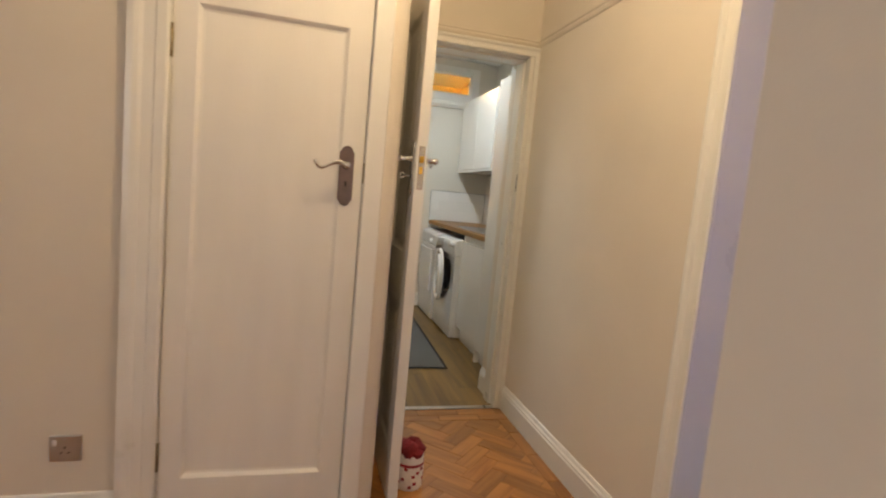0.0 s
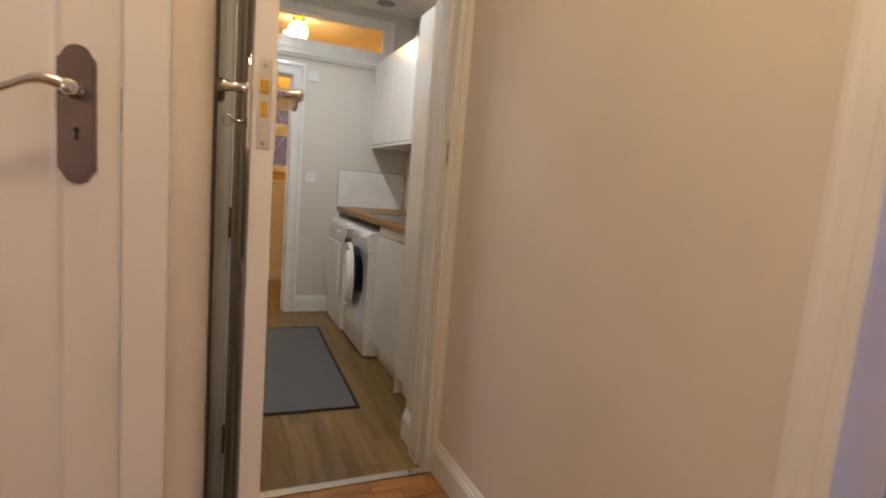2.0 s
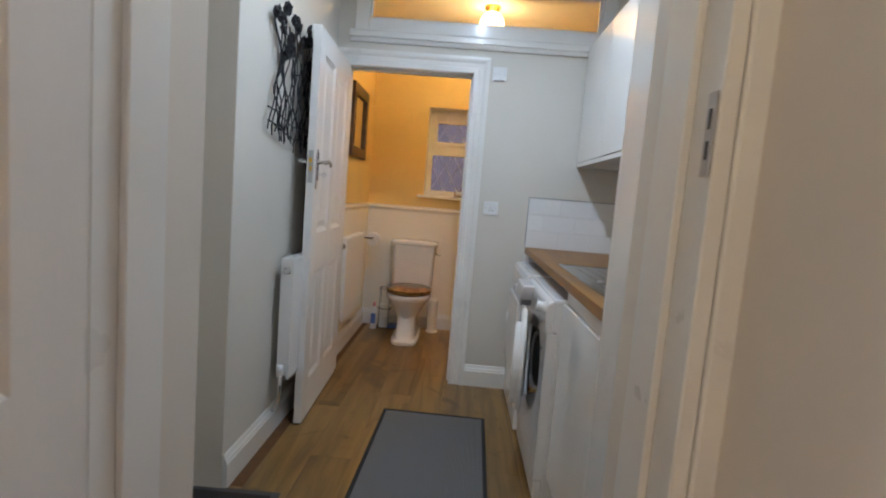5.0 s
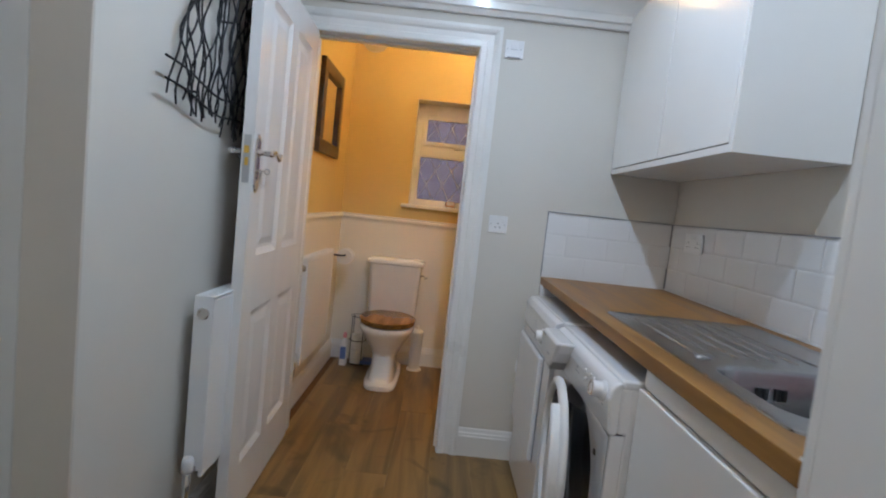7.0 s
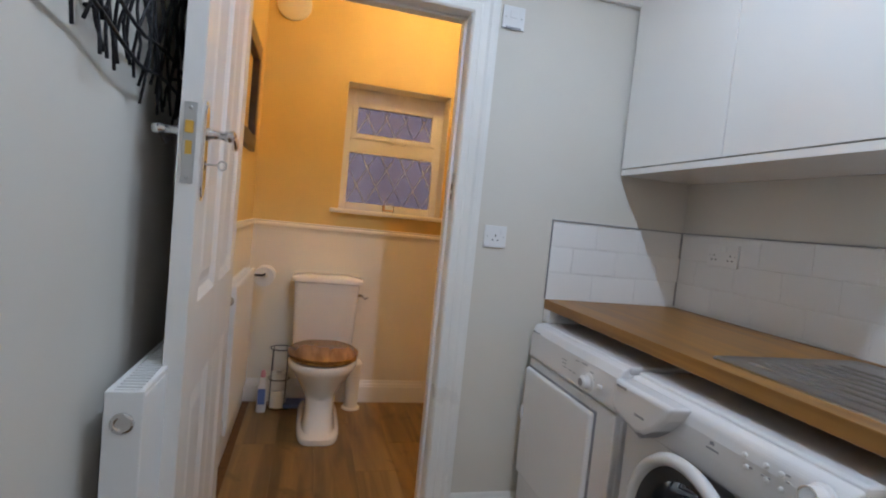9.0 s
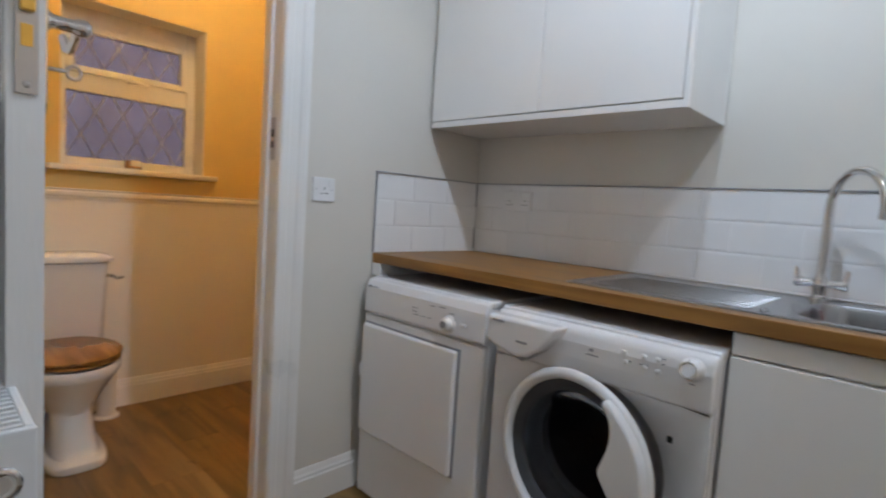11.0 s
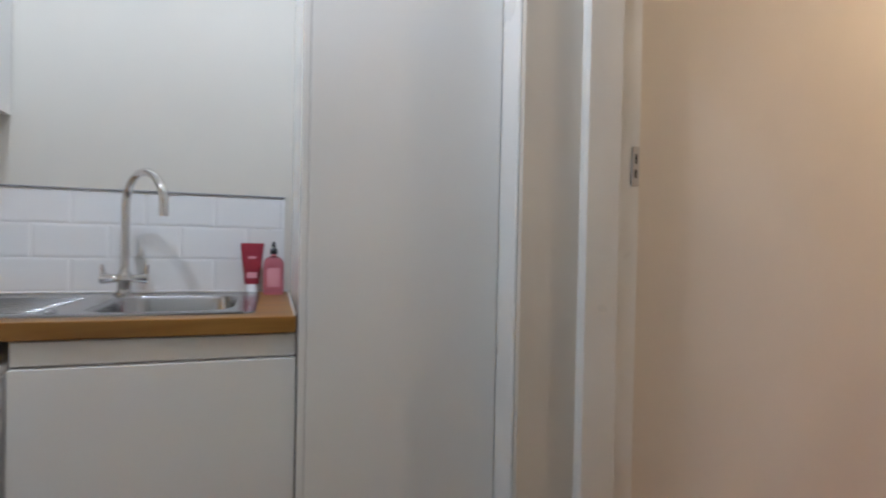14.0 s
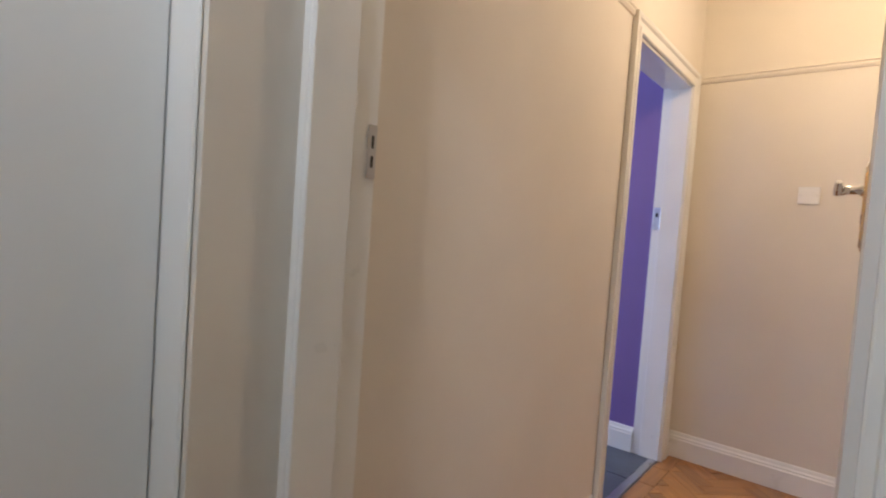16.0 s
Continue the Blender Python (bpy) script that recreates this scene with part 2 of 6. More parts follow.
BLACKCLOTH = mat("black_binding", (0.025, 0.025, 0.028), 0.9, var=0.2, scale=80, bump=0.1)
SLATE = mat("blue_slate_tile", (0.085, 0.1, 0.13), 0.35, var=0.25, scale=6, bump=0.06, bscale=40, spread=0.2)
SLATE_GAP = mat("slate_grout", (0.2, 0.22, 0.25), 0.9, var=0.1)
GREENFLOOR = mat("green_floor_paint", (0.12, 0.3, 0.11), 0.5, var=0.15, scale=3, bump=0.05, stain=(0.2, 0.3, 0.2), amount=0.5)
GREENPLASTIC = mat("green_plastic", (0.015, 0.16, 0.06), 0.35, var=0.15, scale=6, bump=0.02)
BLOCK = mat("painted_block", (0.24, 0.21, 0.17), 0.85, var=0.2, scale=5, bump=0.15, bscale=60, spread=0.25)
MORTAR = mat("mortar", (0.3, 0.28, 0.25), 0.95, var=0.15, scale=30, bump=0.1)
PVC = mat("white_pvc", (0.83, 0.82, 0.8), 0.28, var=0.02, bump=0.0)
LEAD = mat("white_lead_strip", (0.48, 0.48, 0.5), 0.5, 0.0, var=0.15, scale=60)
PANE = glass("window_glass", (1, 1, 1), 0.03)
OBSCURE = glass("obscured_glass", (0.62, 0.64, 0.74), 0.18)
PORTHOLE = glass("porthole_glass", (0.24, 0.25, 0.27), 0.06)
PORTHOLE.node_tree.nodes["Principled BSDF"].inputs["IOR"].default_value = 1.14
# Chrome tinted dark: the purple kitchen's reflection is put into its colour.
DARK_REFLECTION = mat("chrome_dark_reflection", (0.34, 0.27, 0.27), 0.16, 1.0, var=0.12, scale=25, bump=0.01)
MIRROR = mat("mirror", (0.85, 0.85, 0.85), 0.03, 1.0, var=0.0, bump=0.0, rvar=0.01)
PAPER = mat("white_paper", (0.85, 0.84, 0.82), 0.9, var=0.04, scale=30, bump=0.1)
RED = mat("red_print", (0.34, 0.02, 0.04), 0.5, var=0.15, scale=20)
DARKRED = mat("dark_red_cloth", (0.2, 0.012, 0.02), 0.9, var=0.3, scale=30, bump=0.2)
PINK = glass("pink_soap", (0.95, 0.3, 0.36), 0.1)
PINKLABEL = mat("pink_label", (0.8, 0.35, 0.4), 0.5, var=0.1)
BLACK = mat("black_plastic", (0.02, 0.02, 0.02), 0.4, var=0.1)
BLUE = mat("blue_plastic", (0.12, 0.2, 0.5), 0.4, var=0.1)
WAX = mat("candle_wax", (0.75, 0.35, 0.1), 0.5, var=0.1)
JARGLASS = glass("jar_glass", (1, 1, 1), 0.0)
HEDGE = mat("hedge_leaf", (0.11, 0.18, 0.05), 0.6, var=0.3, scale=8, spread=0.3)
LAWN = mat("lawn", (0.07, 0.11, 0.04), 0.9, var=0.3, scale=6, bump=0.2)
BRICKWALL = mat("violet_grey_brick", (0.22, 0.18, 0.2), 0.85, var=0.2, scale=4, bump=0.2, bscale=60, spread=0.15)
GLOBE = glow("lit_opal_glass", (1.0, 0.64, 0.235), 58.0)
# Steel kept dark: the shade inside the drum is in its colour.
DARKIN = mat("shaded_drum_steel", (0.12, 0.12, 0.125), 0.45, 0.7, var=0.2, scale=30, bump=0.1, bscale=90)
INK = mat("grey_print", (0.3, 0.31, 0.34), 0.5, var=0.05)


# mesh helpers
def rbox(bm, lo, hi, b=0.0, seg=1, m=None):
    """A box from lo to hi with rounded edges."""
    vs = bmesh.ops.create_cube(bm, size=1)["verts"]
    for v in vs:
        v.co = Vector([(p + q) / 2 + (q - p) * c for p, q, c in zip(lo, hi, v.co)])
    if b:
        es = list({e for v in vs for e in v.link_edges})
        r = bmesh.ops.bevel(bm, geom=es, offset=b, segments=seg, affect="EDGES", profile=0.6)
        vs = list({v for f in r["faces"] for v in f.verts} | {v for v in vs if v.is_valid})
    if m is not None:
        bmesh.ops.transform(bm, matrix=m, verts=vs)
    return bm


def boxes(*rows, b=0.0, seg=1):
    bm = bmesh.new()
    for lo, hi in rows:
        rbox(bm, lo, hi, b, seg)
    return bm


def ring_at(bm, centre, u, v, r, n, squash=1.0):
    return [bm.verts.new(Vector(centre) + u * (math.cos(2 * math.pi * k / n) * r) + v * (math.sin(2 * math.pi * k / n) * r * squash)) for k in range(n)]


def bridge(bm, a, c):
    n = len(a)
    for k in range(n):
        f = bm.faces.new((a[k], a[(k + 1) % n], c[(k + 1) % n], c[k]))
        f.smooth = True


def tube(bm, pts, r, n=8, caps=True):
    """A round bar along pts; r is one radius or one for each point."""
    pts = [Vector(p) for p in pts]
    rs = r if isinstance(r, (list, tuple)) else [r] * len(pts)
    last, rings = None, []
    for i, p in enumerate(pts):
        d = (pts[min(i + 1, len(pts) - 1)] - pts[max(i - 1, 0)]).normalized()
        if last is None:
            u = d.orthogonal().normalized()
        else:
            u = (last - d * last.dot(d)).normalized()
        last = u
        rings.append(ring_at(bm, p, u, d.cross(u), rs[i], n))
    for a, c in zip(rings, rings[1:]):
        bridge(bm, a, c)
    if caps:
        bm.faces.new(rings[0][::-1])
        bm.faces.new(rings[-1])
    return bm


def lathe(bm, prof, origin=(0, 0, 0), axis=(0, 0, 1), n=32, squash=1.0, caps=True):
    """prof: rows of radius and distance along the axis."""
    d = Vector(axis).normalized()
    u = Vector((1, 0, 0)) if abs(d.x) < 0.9 else Vector((0, 0, 1))
    u = (u - d * u.dot(d)).normalized()
    v = d.cross(u)
    rings = [ring_at(bm, Vector(origin) + d * h, u, v, max(r, 1e-4), n, squash) for r, h in prof]
    for a, c in zip(rings, rings[1:]):
        bridge(bm, a, c)
    if caps:
        bm.faces.new(rings[0][::-1])
        bm.faces.new(rings[-1])
    return bm


def moulding(bm, prof, p0, p1, out, up, m0=0.0, m1=0.0):
    """A profile of (out, up) rows run from p0 to p1; m0 and m1 mitre its ends by up times that much."""
    p0, p1, out, up = Vector(p0), Vector(p1), Vector(out), Vector(up)
    d = (p1 - p0).normalized()
    a = [bm.verts.new(p0 + out * o + up * h + d * (m0 * h)) for o, h in prof]
    c = [bm.verts.new(p1 + out * o + up * h - d * (m1 * h)) for o, h in prof]
    k = len(prof)
    for i in range(k):
        bm.faces.new((a[i], a[(i + 1) % k], c[(i + 1) % k], c[i]))
    bm.faces.new(a[::-1])
    bm.faces.new(c)
    return bm


def plate(bm, poly, y0, y1, flip=False):
    """A flat plate of an outline in x and z, from y0 to y1."""
    a = [bm.verts.new((x, y0, z)) for x, z in poly]
    c = [bm.verts.new((x, y1, z)) for x, z in poly]
    k = len(poly)
    for i in range(k):
        bm.faces.new((a[i], a[(i + 1) % k], c[(i + 1) % k], c[i]))
    bm.faces.new(a[::-1])
    bm.faces.new(c)
    return bm


def part(name, bm, material, parent=None, label="", smooth=None):
    """Links a bmesh as one mesh object, under a thing or a part if one is given."""
    bmesh.ops.recalc_face_normals(bm, faces=bm.faces)
    me = bpy.data.meshes.new(name)
    bm.to_mesh(me)
    bm.free()
    me.materials.append(material)
    if smooth:
        me.polygons.foreach_set("use_smooth", [True] * len(me.polygons))
        me.set_sharp_from_angle(angle=radians(smooth))
    ob = new(name, me)
    if parent:
        ob.parent = parent
    return tagged(ob, label) if label else ob


def thing(name, m, label, category, group="", kind=""):
    ob = new(name)
    ob.matrix_world = m
    ob.empty_display_size = 0.05
    return tagged(ob, label, category, group, kind)


def setting(name, bm, material, label, category):
    return tagged(part(name, bm, material), label, category, kind="structure")


def text(name, body, size, m, material, parent):
    cu = bpy.data.curves.new(name, "FONT")
    cu.body, cu.size, cu.extrude, cu.align_x, cu.align_y = body, size, 0.0004, "CENTER", "CENTER"
    cu.materials.append(material)
    ob = new(name, cu)
    ob.parent = parent
    ob.matrix_local = m
    return ob


def bevel_mod(ob, width, seg=2):
    md = ob.modifiers.new("edges", "BEVEL")
    md.width, md.segments, md.limit_method = width, seg, "ANGLE"
    return ob


# large structure
HX = 0.085  # hinge side of the toilet doorway
T = 2.62
SKIRT = [(0, 0), (0.018, 0), (0.018, 0.1), (0.0145, 0.106), (0.0145, 0.114), (0.009, 0.122), (0.006, 0.134), (0.003, 0.14), (0, 0.14)]
RAIL = [(0, 0), (0.006, 0.003), (0.011, 0.016), (0.008, 0.024), (0.014, 0.031), (0.004, 0.036), (0, 0.036)]
DADO = [(0, 0), (0.008, 0.004), (0.012, 0.02), (0.022, 0.03), (0.022, 0.042), (0.014, 0.05), (0.018, 0.058), (0, 0.06)]


def casing_profile(w):
    return [(0, 0), (0.011, 0), (0.016, 0.07 * w), (0.016, 0.3 * w), (0.011, 0.36 * w), (0.0125, 0.62 * w), (0.02, 0.72 * w), (0.023, 0.84 * w), (0.021, w), (0, w)]


def casing(name, a, c, top, out, along, w, wl=None, plain=False, label="white gloss moulded architrave round a doorway"):
    """Architrave round an opening from a to c (points on the floor), with mitred corners."""
    out, along = Vector(out), Vector(along)
    a, c, up = Vector(a), Vector(c), Vector((0, 0, 1))
    bm = bmesh.new()
    wl = wl or w
    moulding(bm, casing_profile(wl), a, a + up * top, out, -along, 0, -w / wl)
    flat = [(0, 0), (0.015, 0), (0.018, 0.004), (0.018, w - 0.004), (0.015, w), (0, w)]
    moulding(bm, flat if plain else casing_profile(w), c, c + up * top, out, along, 0, -1)
    moulding(bm, casing_profile(w), a + up * top, c + up * top, out, up, -wl / w, -1)
    return setting(name, bm, GLOSS, label, "door casing")


def skirting(name, *runs, label="white gloss moulded skirting board"):
    bm = bmesh.new()
    for p0, p1, out in runs:
        moulding(bm, SKIRT, (*p0, 0), (*p1, 0), (*out, 0), (0, 0, 1))
    return setting(name, bm, GLOSS, label, "skirting board")


setting("wall_hall_east", boxes(((1.2, 1.395, 0), (1.34, 2.81, T)), ((1.2, 0.54, 2.03), (1.34, 1.395, T)), ((1.2, 0.29, 0), (1.34, 0.54, T))), CREAM, "cream painted hall wall with a doorway to the kitchen", "wall")
setting("wall_hall_end", boxes(((0.345, 0.29, 0), (1.2, 0.41, T))), CREAM, "cream painted end wall of the hall", "wall")
setting("wall_passage_east", boxes(((0.345, -1.5, 0), (0.465, 0.29, T))), CREAM, "cream painted wall of the passage", "wall")
setting("wall_passage_south", boxes(((-2.1, -1.6, 0), (0.465, -1.5, T))), CREAM, "plain cream wall closing the passage", "wall")
setting("wall_hall_west", boxes(((-2.1, -1.5, 0), (-2.0, -0.9, T)), ((-2.1, 0.1, 0), (-2.0, 2.81, T)), ((-2.1, -0.9, 0), (-2.0, 0.1, 0.9)), ((-2.1, -0.9, 2.1), (-2.0, 0.1, T))), CREAM, "plain cream wall of the hall", "wall")
setting("wall_cupboard", boxes(((-2.0, 1.9, 0), (-0.43, 2.0, T)), ((-0.43, 1.9, 2.0), (0.222, 2.0, T)), ((0.222, 1.9, 0), (0.27, 2.0, T)), ((0.25, 2.0, 0), (0.33, 2.81, T))), CREAM, "cream painted wall round the hall cupboard", "wall")
bm = bmesh.new()
nose = [(0.27, 2.0), (0.27, 1.9)] + [(0.27 + 0.06 * math.sin(radians(a)), 1.96 - 0.06 * math.cos(radians(a))) for a in range(10, 91, 10)] + [(0.33, 2.0)]
low, high = [[bm.verts.new((x, y, z)) for x, y in nose] for z in (0, T)]
bridge(bm, low, high)
bm.faces.new(low)
bm.faces.new(high)
tagged(part("rounded_corner", bm, CREAM, bpy.data.objects["wall_cupboard"], smooth=30), "cream rounded plaster corner")
setting("wall_utility_south", boxes(((-4.1, 2.81, -0.25), (-0.30, 3.125, T)), ((-0.30, 2.81, 0), (0.376, 3.125, T)), ((1.17, 2.81, 0), (2.0, 3.112, T)), ((0.376, 2.81, 2.02), (1.17, 3.1, T))), CREAM, "thick cream wall between hall and utility room with a doorway", "wall")
setting("wall_utility_west", boxes(((-0.25, 3.125, -0.25), (0.01, 3.2, T)), ((-0.25, 4.1, -0.25), (-0.119, 5.46, T)), ((-0.119, 4.07, -0.25), (0.01, 5.46, T)), ((-0.25, 3.2, 2.03), (-0.119, 4.1, T)), ((-0.119, 3.2, 2.03), (0.01, 4.07, T))), GREY, "pale grey utility wall with a doorway to the garage", "wall")
setting("wall_utility_north", boxes(((-0.3, 5.46, -0.25), (HX - 0.02, 5.56, 2.245)), ((0.884, 5.46, 0), (1.893, 5.56, 2.245)), ((HX - 0.02, 5.46, 2.0), (0.884, 5.56, 2.245)), ((-0.3, 5.46, 2.245), (0.2, 5.56, T)), ((1.63, 5.46, 2.245), (1.893, 5.56, T)), ((0.2, 5.46, 2.47), (1.63, 5.56, T))), GREY, "pale grey wall to the toilet with a doorway and a long transom light", "wall")
setting("wall_utility_east", boxes(((1.893, 3.125, 0), (2.0, 5.56, T))), GREY, "pale grey wall behind the worktop", "wall")
setting("wall_toilet_south", boxes(((0.884, 5.56, 0), (1.893, 5.572, 2.245)), ((HX - 0.02, 5.5635, 2.0), (0.884, 5.572, 2.245))), AMBER, "amber painted wall round the inside of the toilet door", "wall")
setting("wall_toilet_west", boxes(((-0.05, 5.56, -0.25), (0.015, 6.83, T))), AMBER, "amber painted toilet wall above a cream dado", "wall")
setting("wall_toilet_east", boxes(((1.893, 5.56, 0), (2.0, 6.83, T))), AMBER, "amber painted toilet wall", "wall")
setting("wall_toilet_north", boxes(((-0.3, 6.83, -0.25), (0.507, 7.1, T)), ((1.155, 6.83, -0.25), (2.0, 7.1, T)), ((0.507, 6.83, -0.25), (1.155, 7.1, 1.215)), ((0.507, 6.83, 1.99), (1.155, 7.1, T))), AMBER, "amber painted back wall of the toilet with a deep window reveal", "wall")
setting("wall_kitchen_south", boxes(((1.34, 0.43, 0), (5.1, 0.55, T))), PURPLE, "deep purple painted kitchen wall", "wall")
setting("wall_kitchen_north", boxes(((2.0, 2.83, 0), (4.46, 2.95, T)), ((4.34, 2.95, 0), (4.46, 3.7, T)), ((4.34, 3.7, 0), (5.1, 3.8, T)), ((1.34, 2.78, 0), (2.02, 2.796, T))), PALE_BLUE, "pale painted kitchen wall with an outer corner", "wall")
setting("wall_kitchen_east", boxes(((5.0, 0.55, 0), (5.1, 0.9, T)), ((5.0, 1.95, 0), (5.1, 3.7, T)), ((5.0, 0.9, 0), (5.1, 1.95, 1.0)), ((5.0, 0.9, 2.15), (5.1, 1.95, T))), PALE_BLUE, "pale kitchen wall with a window", "wall")
setting("wall_garage_west", boxes(((-4.1, 3.125, -0.25), (-4.0, 7.1, T))), BLOCK, "bare block garage wall", "wall")
setting("ceiling_house", boxes(((-2.1, -1.6, T), (5.1, 2.95, T + 0.1)), ((-0.3, 2.95, T), (2.0, 7.1, T + 0.1)), ((2.0, 2.95, T), (5.1, 3.8, T + 0.1))), CEIL, "white painted ceiling", "ceiling")
gceil = boxes(((-4.1, 2.95, 2.3), (-0.3, 7.1, 2.4)))
for k in range(7):
    rbox(gceil, (-3.9 + k * 0.58, 3.13, 2.16), (-3.85 + k * 0.58, 6.9, 2.3), 0.003)
setting("ceiling_garage", gceil, ROOFWOOD, "dark boarded garage ceiling with timber joists", "ceiling")

setting("ground", boxes(((-60, -60, -0.5), (60, 60, -0.4))), LAWN, "green lawn round the house", "ground")
setting("foundation", boxes(((-2.1, -1.6, -0.4), (5.1, 3.125, -0.02)), ((-0.3, 3.125, -0.4), (2.0, 7.1, -0.02)), ((2.0, 3.125, -0.4), (5.1, 3.8, -0.02))), MORTAR, "concrete slab under the rooms", "floor")
setting("floor_garage", boxes(((-4.1, 3.125, -0.4), (-0.3, 7.1, -0.25))), GREENFLOOR, "worn green painted garage floor", "floor")
setting("floor_hall_rest", boxes(((-2.0, -1.5, -0.02), (0.325, 1.9, 0)), ((0.325, -1.5, -0.02), (0.346, 0.41, 0)), ((-2.0, 2.0, -0.02), (0.25, 2.76, 0))), PARQUET, "brown oak parquet floor", "floor")

# linings and casings
setting("trim_utility_lining", boxes(((0.376, 2.807, 0), (0.396, 2.955, 2.0)), ((1.148, 2.794, 0), (1.17, 2.955, 2.0)), ((0.376, 2.807, 2.0), (1.17, 2.955, 2.02)), ((0.396, 2.86, 0), (0.408, 2.955, 1.988)), ((1.136, 2.86, 0), (1.148, 2.955, 1.988)), ((0.396, 2.86, 1.988), (1.148, 2.955, 2.0)), b=0.002), GLOSS, "white gloss door lining with a stop", "door lining")
casing("trim_utility_casing", (0.394, 2.808, 0), (1.171, 2.808, 0), 2.0, (0, -1, 0), (1, 0, 0), 0.05, 0.062, True)
setting("trim_kitchen_lining", boxes(((1.197, 0.54, 0), (1.343, 0.56, 2.01)), ((1.197, 1.375, 0), (1.343, 1.395, 2.01)), ((1.197, 0.54, 2.01), (1.343, 1.395, 2.03)), ((1.197, 0.56, 0), (1.3, 0.568, 1.998)), ((1.197, 0.56, 1.998), (1.3, 1.375, 2.01)), b=0.002), GLOSS, "white gloss kitchen door lining", "door lining")
casing("trim_kitchen_casing", (1.198, 0.56, 0), (1.198, 1.375, 0), 2.01, (-1, 0, 0), (0, 1, 0), 0.072)
setting("trim_cupboard_lining", boxes(((-0.43, 1.902, 0), (-0.412, 1.998, 1.985)), ((0.204, 1.902, 0), (0.222, 1.998, 1.985)), ((-0.43, 1.902, 1.985), (0.222, 1.998, 2.0)), ((-0.412, 1.952, 0), (-0.4, 1.97, 1.985)), ((0.192, 1.952, 0), (0.204, 1.97, 1.985))), GLOSS, "white gloss cupboard door lining", "door lining")
casing("trim_cupboard_casing", (-0.414, 1.898, 0), (0.206, 1.898, 0), 1.985, (0, -1, 0), (1, 0, 0), 0.064, 0.115, True)
setting("trim_toilet_lining", boxes(((HX - 0.02, 5.457, 0), (HX, 5.563, 1.98)), ((0.864, 5.457, 0), (0.884, 5.563, 1.98)), ((HX - 0.02, 5.457, 1.98), (0.884, 5.563, 2.0)), ((HX, 5.51, 0), (HX + 0.012, 5.555, 1.968)), ((0.852, 5.51, 0), (0.864, 5.555, 1.968)), ((HX, 5.51, 1.968), (0.864, 5.555, 1.98)), b=0.002), GLOSS, "white gloss toilet door lining", "door lining")
casing("trim_toilet_casing", (HX - 0.002, 5.458, 0), (0.866, 5.458, 0), 1.98, (0, -1, 0), (1, 0, 0), 0.1, HX - 0.016)
setting("trim_garage_lining", boxes(((-0.262, 4.078, -0.02), (-0.119, 4.1, 2.01)), ((-0.262, 3.2, -0.02), (-0.119, 3.22, 2.01)), ((-0.262, 3.2, 2.01), (-0.119, 4.1, 2.03)), ((-0.228, 4.066, -0.02), (-0.121, 4.078, 2.0)), b=0.003), GLOSS, "white painted garage door frame", "door lining")
part("door_strike", boxes(((-0.252, 4.0745, 0.98), (-0.236, 4.0778, 1.16)), b=0.001), STEEL, bpy.data.objects["trim_garage_lining"], "dull steel keep")
setting("trim_window_reveal", boxes(((0.507, 6.835, 1.218), (0.51, 6.978, 1.99)), ((1.152, 6.835, 1.218), (1.155, 6.978, 1.99)), ((0.51, 6.835, 1.987), (1.152, 6.978, 1.99))), PANEL, "cream painted reveal round the toilet window", "window reveal")
setting("trim_garage_reveal", boxes(((-0.119, 4.066, 0), (0.0085, 4.07, 2.026))), CREAM, "cream painted plaster reveal of the garage doorway", "door reveal")
setting("trim_reveal_edge", boxes(((1.185, 3.112, 0), (1.296, 3.1195, 2.05)), b=0.004), GLOSS, "white filler strip beside the tall cabinet", "trim")
skirting("baseboard_hall", ((1.2, 2.788), (1.2, 1.447), (-1, 0)), ((0.346, 0.41), (1.2, 0.41), (0, 1)), ((-2.0, 1.9), (-0.53, 1.9), (0, -1)), ((1.2, 0.41), (1.2, 0.48), (-1, 0)))
skirting("baseboard_utility", ((1.172, 3.112), (1.172, 2.957), (-1, 0)), ((0.966, 5.46), (1.25, 5.46), (0, -1)), ((0.01, 4.07), (0.01, 5.46), (1, 0)))
skirting("baseboard_toilet", ((0.023, 6.822), (1.893, 6.822), (0, -1)), ((0.023, 5.56), (0.023, 6.822), (1, 0)))
skirting("baseboard_kitchen", ((1.345, 0.55), (5.0, 0.55), (0, 1)), ((2.02, 2.83), (4.46, 2.83), (0, -1)), ((4.46, 2.83), (4.46, 3.7), (1, 0)))
bm = bmesh.new()
for p0, p1, out in (((1.2, 2.808), (1.2, 0.41), (-1, 0)), ((0.346, 0.41), (1.2, 0.41), (0, 1)), ((0.33, 2.81), (1.2, 2.81), (0, -1)), ((-2.0, 1.9), (0.33, 1.9), (0, -1))):
    moulding(bm, RAIL, (*p0, 2.055), (*p1, 2.055), (*out, 0), (0, 0, 1))
setting("trim_picture_rail", bm, CREAM, "cream painted picture rail round the hall", "picture rail")
setting("trim_dado_panel", boxes(((0.015, 6.822, 0), (1.893, 6.83, 1.05)), ((0.015, 5.56, 0), (0.023, 6.822, 1.05))), PANEL, "cream painted dado panelling", "panelling")
bm = bmesh.new()
moulding(bm, DADO, (0.015, 6.83, 1.045), (1.893, 6.83, 1.045), (0, -1, 0), (0, 0, 1))
moulding(bm, DADO, (0.015, 5.56, 1.045), (0.015, 6.83, 1.045), (1, 0, 0), (0, 0, 1))
setting("trim_dado_rail", bm, PANEL, "cream moulded dado rail", "dado rail")
setting("trim_threshold", boxes(((0.396, 2.792, 0.0), (1.148, 2.828, 0.006)), b=0.0025), STEEL, "worn aluminium threshold strip between parquet and laminate", "threshold strip")
